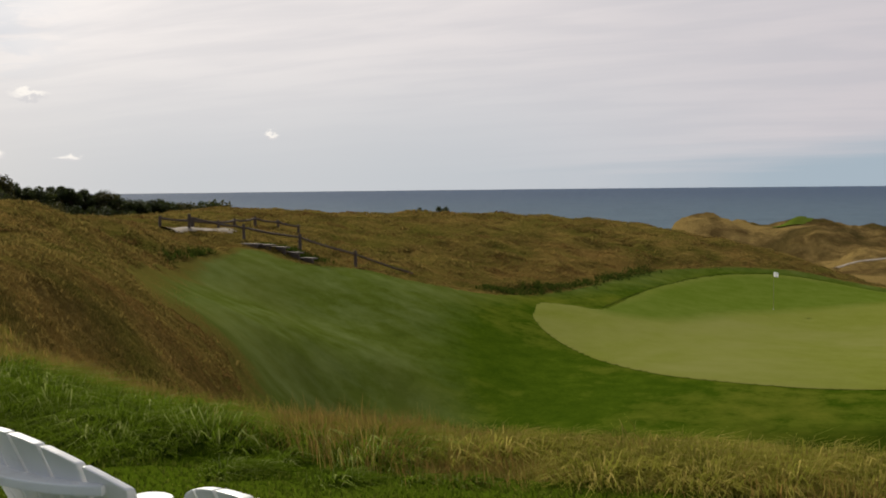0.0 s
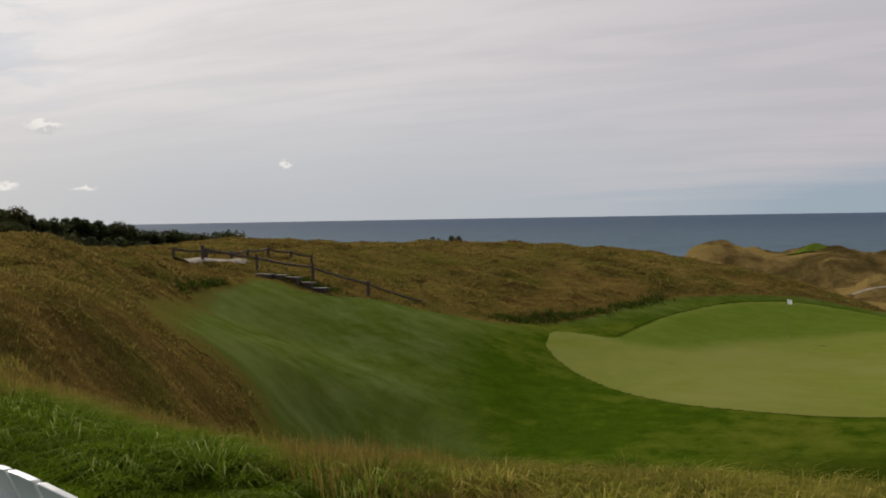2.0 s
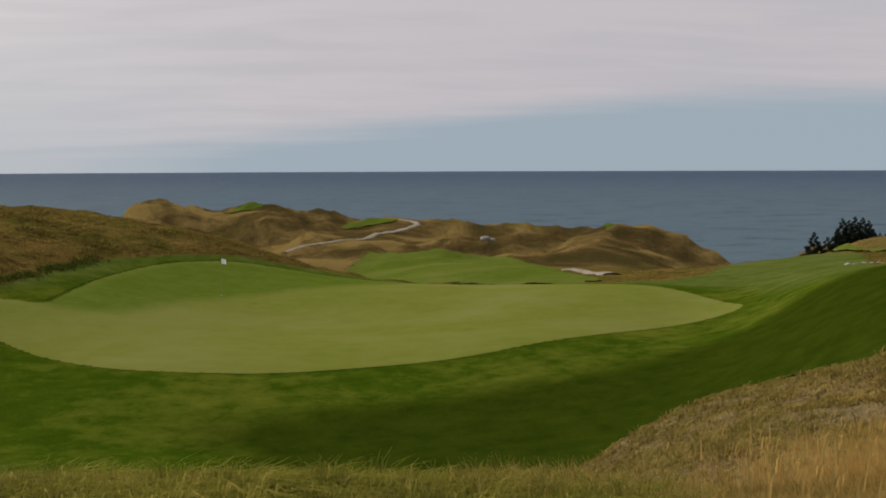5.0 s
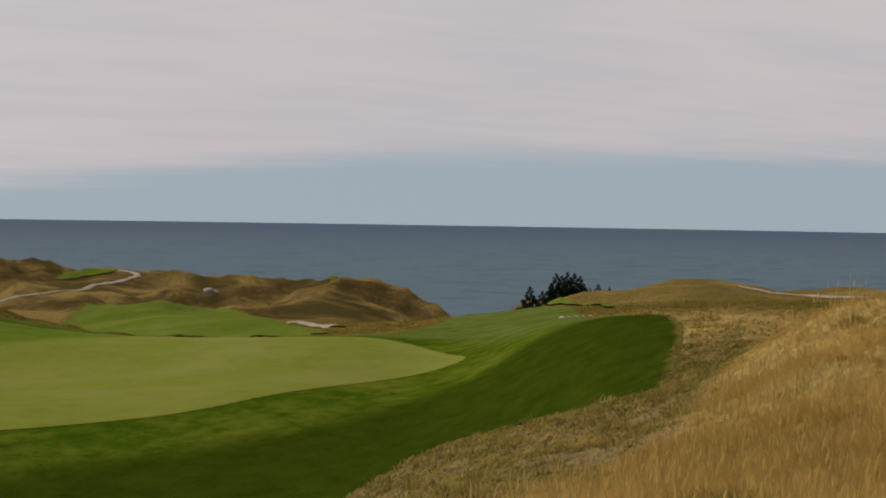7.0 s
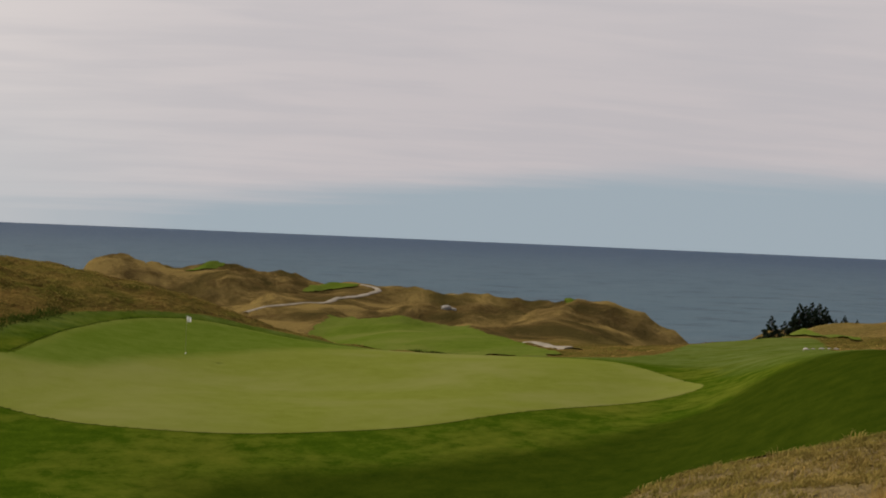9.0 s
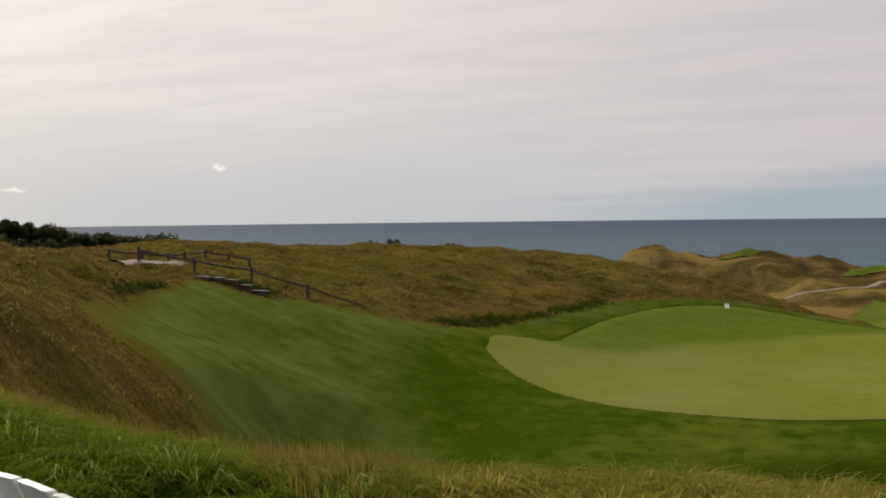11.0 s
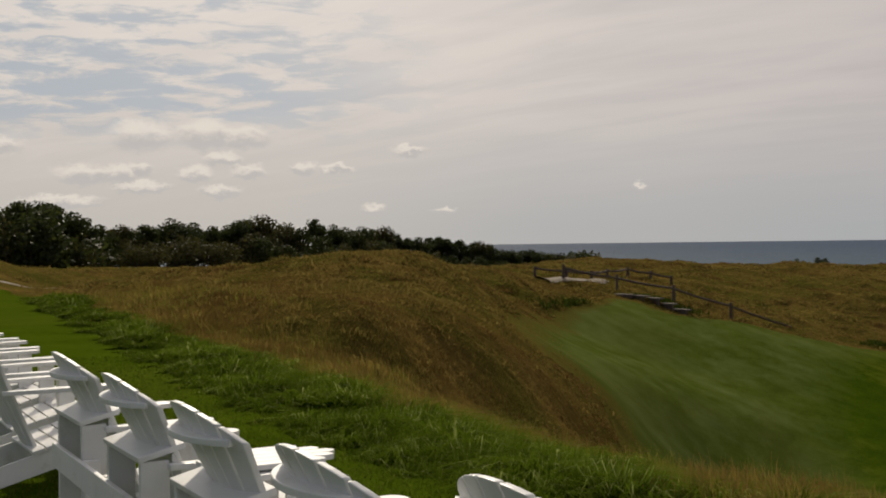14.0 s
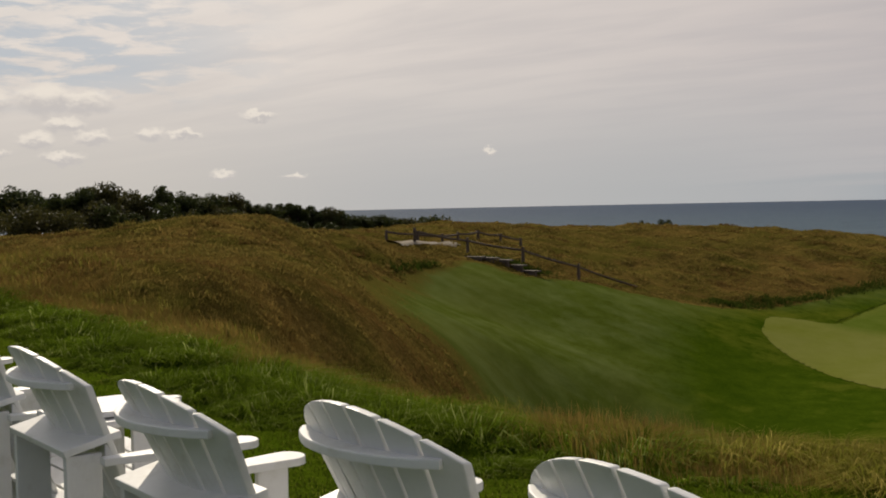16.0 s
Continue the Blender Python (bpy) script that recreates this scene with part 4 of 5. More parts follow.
def back_point(u, z, out=0.0):
    """A place on the curved, leaning back: u across, z up, out to the rear."""
    y = 0.29 - (z - 0.28) * LEAN
    return (u, y + 0.69 * u * u - out, z)


def back_slat(name, u0, u1, parent):
    """One tapered slat of the fan back, its top cut to a common arc."""
    bm = bmesh.new()
    rows = []
    for k in range(9):
        t = k / 8
        row = []
        for u in (u0, (u0 + u1) / 2, u1):
            top = 0.957 - 1.03 * u * u
            z = 0.26 + (top - 0.26) * t
            fan = 0.60 + 0.40 * t
            row.append((u * fan, z))
        rows.append(row)
    front = [[bm.verts.new(back_point(u, z)) for u, z in r] for r in rows]
    rear = [[bm.verts.new(back_point(u, z, 0.024)) for u, z in r] for r in rows]
    for a, b in zip(range(8), range(1, 9)):
        for i in range(2):
            bm.faces.new((front[a][i + 1], front[a][i], front[b][i], front[b][i + 1]))
            bm.faces.new((rear[a][i], rear[a][i + 1], rear[b][i + 1], rear[b][i]))
        bm.faces.new((front[a][0], rear[a][0], rear[b][0], front[b][0]))
        bm.faces.new((rear[a][2], front[a][2], front[b][2], rear[b][2]))
    for i in range(2):
        bm.faces.new((front[8][i], rear[8][i], rear[8][i + 1], front[8][i + 1]))
        bm.faces.new((front[0][i + 1], rear[0][i + 1], rear[0][i], front[0][i]))
    bmesh.ops.recalc_face_normals(bm, faces=bm.faces)
    rim = [e for e in bm.edges if len(e.link_faces) == 2 and e.calc_face_angle(0) > 0.9]
    bmesh.ops.bevel(bm, geom=rim, offset=0.005, segments=2, affect="EDGES", profile=0.6)
    return part(name, bm, PAINT, parent)


def brace_outline(half, z, deep):
    """The plan of a curved brace behind the back at height z."""
    us = np.linspace(-half, half, 13)
    inner = [back_point(u, z, 0.024)[:2] for u in us]
    outer = [(u * 1.03, back_point(u, z, 0.024)[1] - deep * math.sqrt(max(0.0, 1 - (u / half) ** 2 * 0.93))) for u in us]
    return inner + outer[::-1]


def arm_outline(side, reach):
    """The plan of an arm with a rounded front end, widening to the front."""
    x = 0.345 * side
    pts = [(x - 0.045 * side, 0.10), (x - 0.055 * side, reach)]
    for a in np.linspace(0, math.pi, 9):
        pts.append((x + (0.008 - 0.063 * math.cos(a)) * side, reach + 0.02 + 0.05 * math.sin(a)))
    pts += [(x + 0.07 * side, reach), (x + 0.0 * side, 0.10)]
    return pts if side > 0 else pts[::-1]


def adirondack_chair(reach, posts):
    chair = new("adirondack_chair")
    chair.empty_display_size = 0.2
    us = np.linspace(-0.327, 0.327, 8)
    for a, b in zip(us[:-1], us[1:]):
        back_slat("back_slat", a + 0.005, b - 0.005, chair)
    slab("back_brace", brace_outline(0.275, 0.847, 0.062), 0.836, 0.859, PAINT, chair, "curved white brace behind the back slats")
    slope = Matrix.Translation((0, -0.01, 0.64)) @ Matrix.Rotation(radians(14), 4, "X")
    if posts:
        board("rear_shelf", (-0.29, 0.0, -0.012), (0.29, 0.19, 0.012), PAINT, chair, m=slope, label="flat white board behind the back at arm height")
        board("shelf_apron", (-0.275, 0.125, 0.61), (0.275, 0.147, 0.655), PAINT, chair)
    rise = Matrix.Translation((0, 0, 0.598)) @ Matrix.Rotation(radians(0.8), 4, "X")
    for s in (-1, 1):
        arm = slab("arm", arm_outline(s, reach), 0.0, 0.025, PAINT, chair)
        arm.data.transform(rise)
        if posts:
            board("rear_post", (0.262 * s - 0.016, 0.0, 0.0), (0.262 * s + 0.016, 0.115, 0.632), PAINT, chair)
        board("front_leg", (0.33 * s - 0.014, reach - 0.10, 0.0), (0.33 * s + 0.014, reach, 0.603), PAINT, chair)
        tilt = Matrix.Translation((0, 0.70, 0.30)) @ Matrix.Rotation(radians(15.5), 4, "X")
        board("side_rail", (0.30 * s - 0.013, -1.04, -0.065), (0.30 * s + 0.013, 0.05, 0.055), PAINT, chair, m=tilt)
    tilt = Matrix.Translation((0, 0.70, 0.30)) @ Matrix.Rotation(radians(15.5), 4, "X")
    for k in range(6):
        y1 = 0.06 - k * 0.083
        board("seat_slat", (-0.33, y1 - 0.072, 0.057), (0.33, y1, 0.079), PAINT, chair, m=tilt)
    return tagged(chair, "white wooden garden chair, fanned slat back, " + ("flat shelf behind it" if posts else "long flat arms"), "chair", "row of white chairs on the lawn")


FACING = 46.0
TO_FRONT = Vector((math.sin(radians(FACING)), math.cos(radians(FACING)), 0))
TO_RIGHT = Vector((math.cos(radians(FACING)), -math.sin(radians(FACING)), 0))
FIRST = Vector((-3.903, 5.608, 0))       # the first of the six nearest chairs
SEATS = [FIRST + TO_RIGHT * r + TO_FRONT * f for r, f in ((-5.6, -0.05), (-4.55, -0.05), (-3.5, -0.1), (-2.5, -0.15), (-1.50, -0.2))]
SEATS += [Vector((x, y, 0)) + TO_RIGHT * 0.22 for x, y in ((-3.903, 5.608), (-3.132, 4.784), (-2.414, 4.029), (-1.695, 3.272), (-1.085, 2.961), (-0.473, 2.353))]
masters = {0: adirondack_chair(0.66, False), 5: adirondack_chair(0.54, True)}
for k, at in enumerate(SEATS):
    turn = -FACING + (1.5, -2.0, 2.5, -1.0, 1.0, 0, 0, 0, 0, 2.0, 1.0)[k]
    m = pose(at.x, at.y, ground_z(at.x, at.y) + 0.028, 0, 0, turn)
    if k in masters:
        masters[k].matrix_basis = m
    else:
        copy_thing(masters[0 if k < 5 else 5], m)


def tie_rail(a, b):
    """The long board that joins the rear posts of two chairs."""
    a, b = a - TO_RIGHT * 0.28, b + TO_RIGHT * 0.28
    mid, length = (a + b) / 2 - TO_FRONT * 0.012, (b - a).length
    ob = new("tie_rail")
    ob.matrix_basis = pose(mid.x, mid.y, 0.028, 0, 0, math.degrees(math.atan2((b - a).y, (b - a).x)))
    board("rail", (-length / 2, -0.016, 0.36), (length / 2, 0.008, 0.48), PAINT, ob)
    for x in (-length / 2 + 0.62, length / 2 - 0.66):
        board("post", (x, 0.009, 0.0), (x + 0.04, 0.08, 0.48), PAINT, ob)
    return tagged(ob, "long white board tying two garden chairs together behind", "rail")


tie_rail(SEATS[5], SEATS[6])


def side_table(k):
    """Slatted table at arm height between two chairs."""
    at = (SEATS[k] + SEATS[k + 1]) / 2 + TO_FRONT * 0.42
    ob = new("side_table")
    ob.matrix_basis = pose(at.x, at.y, ground_z(at.x, at.y) + 0.028, 0, 0, -FACING)
    for i in range(5):
        x = -0.152 + i * 0.076
        deep = 0.26 - 0.035 * abs(i - 2) ** 1.5
        pts = [(x - 0.034, -deep), (x + 0.034, -deep), (x + 0.034, deep)] + [(x + 0.034 * math.cos(a), deep + 0.03 * math.sin(a)) for a in np.linspace(0.3, 2.8, 5)] + [(x - 0.034, deep)]
        slab("table_slat", pts, 0.635, 0.657, PAINT, ob)
    for s in (-1, 1):
        board("table_rail", (-0.18, 0.16 * s - 0.02, 0.58), (0.18, 0.16 * s + 0.02, 0.634), PAINT, ob)
    board("table_leg", (-0.05, -0.02, 0.0), (0.05, 0.02, 0.58), PAINT, ob)
    return tagged(ob, "small white slatted table between two garden chairs", "table")


side_table(6)


# ---------------------------------------------------------------- fence, steps, flag
def rough_post(name, base, tall, parent, wide=0.085):
    bm = bmesh.new()
    bmesh.ops.create_cone(bm, cap_ends=True, segments=9, radius1=wide, radius2=wide * 0.86, depth=tall + 0.3)
    bmesh.ops.translate(bm, vec=(base[0], base[1], base[2] + tall / 2 - 0.15), verts=bm.verts)
    for v in bm.verts:
        v.co.x += random.uniform(-0.01, 0.01)
        v.co.y += random.uniform(-0.01, 0.01)
    return part(name, bm, RAIL_WOOD, parent)


def rough_rail(name, a, b, parent, wide=0.075):
    """A split rail with a slight sag between two places."""
    a, b = Vector(a), Vector(b)
    bm = bmesh.new()
    rings = []
    side = (b - a).cross(Vector((0, 0, 1))).normalized()
    for k in range(7):
        t = k / 6
        c = a.lerp(b, t) + Vector((0, 0, -0.05 * math.sin(math.pi * t) + random.uniform(-0.012, 0.012)))
        w = wide * random.uniform(0.85, 1.1)
        rings.append([bm.verts.new(c + side * (w * math.cos(q)) + Vector((0, 0, w * 0.8 * math.sin(q)))) for q in np.linspace(0, 2 * math.pi, 7)[:-1]])
    for r, s in zip(rings, rings[1:]):
        for i in range(6):
            bm.faces.new((r[i], r[(i + 1) % 6], s[(i + 1) % 6], s[i]))
    bm.faces.new(rings[0][::-1])
    bm.faces.new(rings[-1])
    bmesh.ops.recalc_face_normals(bm, faces=bm.faces)
    return part(name, bm, RAIL_WOOD, parent)


def rail_fence(posts, tall, label, end_low=False):
    ob = new("rail_fence")
    tops = []
    for i, (x, y) in enumerate(posts):
        z = ground_z(x, y)
        low = end_low and i == len(posts) - 1
        if not low:
            rough_post("post", (x, y, z), tall, ob)
        tops.append((x, y, z + (0.05 if low else tall * 0.80)))
    for a, b in zip(tops, tops[1:]):
        rough_rail("top_rail", a, b, ob)
    return tagged(ob, label, "fence", "split-rail fences by the steps")


rail_fence(plan((-11.15, 62.2), (-8.8, 62.4), (-6.35, 61.6), (-3.9, 61.8), (-1.35, 63.0)), 0.78, "weathered split-rail fence running down beside timber steps", True)
rail_fence(plan((-12.4, 64.5), (-11.0, 65.2), (-9.9, 66.3), (-9.2, 68), (-8.3, 70), (-7.3, 71.8), (-6.4, 73)), 0.5, "weathered split-rail fence along the sandy path")


def timber_step(x, y, turn, z):
    ob = new("timber_step")
    ob.matrix_basis = pose(x, y, z, 0, 0, turn)
    board("tread", (-0.55, -0.02, 0.06), (0.55, 0.38, 0.13), STEP_WOOD, ob, 0.012)
    board("riser", (-0.55, 0.0, -0.25), (0.55, 0.10, 0.06), RAIL_WOOD, ob, 0.008)
    return tagged(ob, "grey weathered timber step set in the bank", "step", "steps down the bank")


for k in range(5):
    az_, r_ = -8.6 + 0.60 * k, 60.2 - 0.22 * k
    x_, y_ = polar(az_, r_)
    timber_step(x_, y_, -38.0, ground_z(x_, y_) + 0.02)


def flagstick(x, y):
    ob = new("flagstick")
    ob.matrix_basis = pose(x, y, ground_z(x, y) + 0.05)
    bm = bmesh.new()
    bmesh.ops.create_cone(bm, cap_ends=True, segments=10, radius1=0.010, radius2=0.008, depth=2.1)
    bmesh.ops.translate(bm, vec=(0, 0, 1.05), verts=bm.verts)
    part("stick", bm, STICK, ob, "thin pale yellow stick")
    bm = bmesh.new()
    grid = [[bm.verts.new((0.014 + 0.25 * i / 6 * (1 - 0.12 * math.sin(i)), 0.05 * math.sin(i * 1.1), 2.08 - 0.27 * j / 4 - 0.06 * i / 6)) for i in range(7)] for j in range(5)]
    for j in range(4):
        for i in range(6):
            bm.faces.new((grid[j][i], grid[j + 1][i], grid[j + 1][i + 1], grid[j][i + 1]))
    bmesh.ops.solidify(bm, geom=bm.faces[:], thickness=0.004)
    part("flag", bm, CLOTH, ob, "small white flag")
    bm = bmesh.new()
    bmesh.ops.create_cone(bm, cap_ends=True, segments=16, radius1=0.054, radius2=0.054, depth=0.012)
    part("cup", bm, PAINT, ob)
    return tagged(ob, "thin flagstick with a small white flag on the green", "flagstick")


flagstick(*polar(14.45, 74.0))


# ---------------------------------------------------------------- trees and shrubs
def tube(bm, a, b, ra, rb, n=7):
    a, b = Vector(a), Vector(b)
    d = (b - a).normalized()
    s = d.cross(Vector((0.3, 0.9, 0.2))).normalized()
    t = d.cross(s)
    r0 = [bm.verts.new(a + (s * math.cos(q) + t * math.sin(q)) * ra) for q in np.linspace(0, 2 * math.pi, n + 1)[:-1]]
    r1 = [bm.verts.new(b + (s * math.cos(q) + t * math.sin(q)) * rb) for q in np.linspace(0, 2 * math.pi, n + 1)[:-1]]
    for i in range(n):
        bm.faces.new((r0[i], r0[(i + 1) % n], r1[(i + 1) % n], r1[i]))
    bm.faces.new(r1)


def leaf_cards(rng, centres, radii, count, size):
    """Many small leaf sprays on uneven clumps: corners and faces."""
    pick = rng.choice(len(centres), count, p=radii ** 2 / (radii ** 2).sum())
    d = rng.normal(size=(count, 3))
    d /= np.linalg.norm(d, axis=1)[:, None]
    at = centres[pick] + d * (radii[pick] * rng.uniform(0.45, 1.0, count))[:, None] * np.array([1, 1, 0.8])
    n = d + rng.normal(size=(count, 3)) * 0.7
    n /= np.linalg.norm(n, axis=1)[:, None]
    a = np.cross(n, rng.normal(size=(count, 3)))
    a /= np.linalg.norm(a, axis=1)[:, None]
    b = np.cross(n, a)
    s = (size * rng.uniform(0.5, 1.3, count))[:, None]
    tip = at + b * s * 1.3
    V = np.stack([at - b * s * 0.7, at + a * s * 0.55 + n * s * 0.1, tip, at - a * s * 0.55 + n * s * 0.1], 1).reshape(-1, 3)
    F = np.arange(4 * count).reshape(-1, 4)
    return V, F


def broad_tree(seed, tall, wide, leaf, cards=2600, low=0.25, name="tree", label="dark leafy tree at the edge of the woods", size=0.15):
    """Tapered trunk, limbs, and a crown of leaf sprays on uneven clumps."""
    rng = np.random.default_rng(seed)
    ob = new(name)
    bm = bmesh.new()
    top = tall * 0.72
    lean = rng.uniform(-0.3, 0.3, 2)
    spine = [Vector((lean[0] * t * t, lean[1] * t * t, top * t - 0.2)) for t in np.linspace(0, 1, 6)]
    for i in range(5):
        tube(bm, spine[i], spine[i + 1], 0.035 * tall * (1 - i / 6.5), 0.035 * tall * (1 - (i + 1) / 6.5))
    centres, radii = [], []
    for i in range(9):
        q = i * 2.4 + rng.uniform(-0.4, 0.4)
        h = rng.uniform(low, 0.85)
        out = wide * 0.5 * rng.uniform(0.45, 1.0) * math.sin(math.pi * min(0.95, 0.25 + 0.75 * (h - low) / (0.9 - low) * 0.85))
        start = Vector((0, 0, top * max(0.18, h * 0.8)))
        end = Vector((math.cos(q) * out, math.sin(q) * out, tall * h))
        tube(bm, start, end, 0.012 * tall, 0.004 * tall, 5)
        centres.append(end)
        radii.append(wide * rng.uniform(0.19, 0.29))
        centres.append(start.lerp(end, 0.55) + Vector((0, 0, 0.06 * tall)))
        radii.append(wide * rng.uniform(0.16, 0.25))
    centres.append(Vector((lean[0], lean[1], tall * 0.88)))
    radii.append(wide * 0.22)
    part("trunk", bm, BARK, ob)
    V, F = leaf_cards(rng, np.array([tuple(c) for c in centres]), np.array(radii), cards, size)
    mesh_object("crown", V.tolist(), F.tolist(), leaf, ob)
    return tagged(ob, label, "tree")


def conifer(seed, tall, wide, cards=900):
    rng = np.random.default_rng(seed)
    ob = new("conifer")
    bm = bmesh.new()
    tube(bm, (0, 0, -0.3), (0, 0, tall * 0.95), 0.03 * tall, 0.006 * tall)
    centres, radii = [], []
    for i in range(26):
        h = 0.08 + 0.9 * i / 25
        q = i * 2.4
        out = wide * 0.5 * (1 - h) ** 0.8 * rng.uniform(0.6, 1.0)
        end = Vector((math.cos(q) * out, math.sin(q) * out, tall * h - 0.05 * tall))
        tube(bm, (0, 0, tall * h), end, 0.008 * tall, 0.003 * tall, 4)
        centres.append(end)
        radii.append(max(0.06, wide * 0.17 * (1.15 - h)))
    part("trunk", bm, BARK, ob)
    V, F = leaf_cards(rng, np.array([tuple(c) for c in centres]), np.array(radii), cards, 0.13 * tall / 4)
    mesh_object("crown", V.tolist(), F.tolist(), NEEDLE, ob)
    return tagged(ob, "dark evergreen tree on the dune edge", "tree", "evergreens on the dune")


def plant(master, seed, x, y, scale, sink=0.0, first=False):
    rng = random.Random(seed)
    m = pose(x, y, ground_z(x, y) - sink, 0, 0, rng.uniform(0, 360))
    size = Vector((scale * rng.uniform(0.9, 1.12), scale * rng.uniform(0.9, 1.12), scale))
    if first:
        master.matrix_basis = m @ Matrix.Diagonal((*size, 1))
        return master
    return copy_thing(master, m @ Matrix.Diagonal((size.x / master.scale.x, size.y / master.scale.y, size.z / master.scale.z, 1)))


MASTERS = [broad_tree(11, 6.0, 5.4, LEAF, 4200, low=0.15, size=0.20), broad_tree(12, 6.0, 4.6, LEAF, 3800, low=0.12, size=0.20), broad_tree(13, 6.0, 5.8, LEAF_DRY, 4200, low=0.15, size=0.20, label="leafy tree with yellowing crown at the edge of the woods"),
           broad_tree(14, 6.0, 3.8, LEAF, cards=3000, low=0.25, size=0.19, label="slender dark leafy tree at the edge of the woods")]
SHRUBS = [broad_tree(21, 2.0, 2.6, LEAF, 1300, 0.12, "shrub", "low dark green shrub on the dune", 0.10),
          broad_tree(22, 2.0, 2.8, LEAF_DRY, 1300, 0.12, "shrub", "low yellow-green shrub before the woods", 0.10)]
for t_ in MASTERS:
    tagged(t_, group="trees of the woods")
for t_ in SHRUBS:
    tagged(t_, category="shrub", group="shrubs on the dunes")


def wood_top(az):
    """The skyline of the woods, as elevation in degrees at a bearing."""
    knots = ((-60, 2.0), (-40, 1.5), (-35.5, 1.35), (-33.2, 1.8), (-32.1, 0.8), (-29.9, 0.55), (-28.3, 0.7), (-26.1, 0.45), (-24.8, 0.85), (-23.9, 0.7), (-22.9, 0.15), (-22.1, 0.8), (-21.1, 0.25),
             (-20.3, 0.5), (-18.9, 0.2), (-18.1, -0.15), (-16.4, -0.22), (-14.9, -0.42), (-13.6, -0.6), (-11.1, -0.85), (-9.9, -0.85))
    return float(np.interp(az, [k[0] for k in knots], [k[1] for k in knots]))


rng_w = random.Random(5)
used_master = set()


def wood_tree(az, r, drop, pool, base_tall):
    x, y = polar(az, r)
    z = ground_z(x, y)
    tall = 1.53 + r * math.tan(radians(wood_top(az) - drop)) - z
    if tall < 0.6:
        return
    i = rng_w.randrange(len(pool))
    plant(pool[i], rng_w.random(), x, y, 1.03 * tall / base_tall, 0.0, (id(pool), i) not in used_master)
    used_master.add((id(pool), i))


a_ = -62.0
while a_ < -9.6:
    r_ = 205 + max(0.0, a_ + 33) * 4.0
    wood_tree(a_, r_ + rng_w.uniform(-5, 5), rng_w.uniform(-0.12, 0.18), MASTERS, 6.0)
    wood_tree(a_ + 0.5, r_ + 9 + rng_w.uniform(-4, 4), rng_w.uniform(0.1, 0.3), MASTERS, 6.0)
    wood_tree(a_ + 0.25, r_ - 9 + rng_w.uniform(-3, 3), 0.55 + rng_w.uniform(0.0, 0.3), SHRUBS, 2.0)
    a_ += rng_w.uniform(0.8, 1.3) if a_ < -21 else rng_w.uniform(0.35, 0.55)


# ---------------------------------------------------------------- grass blades
def blades(name, roots, tall, wide, way, bend, mat, label, category):
    """Many curved blades, joined: each a quad and a tip, bending along its way."""
    n = len(roots)
    side = np.column_stack([-way[:, 1], way[:, 0], np.zeros(n)])
    fwd = np.column_stack([way, np.zeros(n)])
    upv = np.array([0, 0, 1.0])
    mid = roots + upv * (tall * 0.58)[:, None] + fwd * (tall * bend * 0.28)[:, None]
    tip = roots + upv * (tall * (1 - 0.35 * bend))[:, None] + fwd * (tall * bend)[:, None]
    w = (side * wide[:, None]) * 0.5
    V = np.stack([roots - w, roots + w, mid + w * 0.75, mid - w * 0.75, tip], 1).reshape(-1, 3)
    me = bpy.data.meshes.new(name)
    loops = (np.arange(n)[:, None] * 5 + np.array([0, 1, 2, 3, 3, 2, 4])).ravel()
    starts = (np.arange(n)[:, None] * 7 + np.array([0, 4])).ravel()
    me.vertices.add(5 * n)
    me.vertices.foreach_set("co", V.ravel().astype(np.float32))
    me.loops.add(7 * n)
    me.loops.foreach_set("vertex_index", loops.astype(np.int32))
    me.polygons.add(2 * n)
    me.polygons.foreach_set("loop_start", starts.astype(np.int32))
    me.update(calc_edges=True)
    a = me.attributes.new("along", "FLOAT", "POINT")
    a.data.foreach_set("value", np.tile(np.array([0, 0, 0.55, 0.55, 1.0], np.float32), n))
    me.materials.append(mat)
    return tagged(new(name, me), label, category, kind="stuff")


def patchy(x, y, scale, seed):
    """Smooth uneven cover, 0 to 1."""
    rng = np.random.default_rng(seed)
    v = np.zeros(len(x))
    for k in range(5):
        f = scale * 1.7 ** k
        a, p = rng.uniform(0, 6.28, 2)
        v += np.sin((x * math.cos(a) + y * math.sin(a)) * f + p + 1.5 * np.sin((y * math.cos(a) - x * math.sin(a)) * f * 0.7 + p)) / 1.35 ** k
    return 0.5 + v / 6.0


def tufts(rng, x, y, each, spread):
    """Scatter several blades round each tuft."""
    n = len(x) * each
    q, d = rng.uniform(0, 6.283, n), spread * np.sqrt(rng.uniform(0, 1, n))
    bx, by = np.repeat(x, each) + d * np.cos(q), np.repeat(y, each) + d * np.sin(q)
    return bx, by, q


def scatter(rng, count, az0, az1, r0, r1, power=1.0):
    a = np.radians(rng.uniform(az0, az1, count))
    r = r0 * (r1 / r0) ** (rng.uniform(0, 1, count) ** power)
    return r * np.sin(a), r * np.cos(a)


def clumps(rng, x, y, each, radius, high, lean=0.35):
    """Blades of drooping clumps: roots, heights, ways and bends."""
    n = len(x) * each
    cx, cy, rad, top = (np.repeat(v, each) for v in (x, y, radius, high))
    q, u = rng.uniform(0, 6.283, n), np.sqrt(rng.uniform(0, 1, n))
    bx, by = cx + rad * u * np.cos(q), cy + rad * u * np.sin(q)
    q = q + rng.normal(size=n) * 0.55
    tall = top * rng.uniform(0.65, 1.25, n) * (1 - 0.35 * u)
    roots = np.column_stack([bx, by, height(bx, by) - 0.02 + 0.25 * top * (1 - u * u)])
    fall = np.repeat(rng.uniform(-1.9, 0.7, len(x)), each)
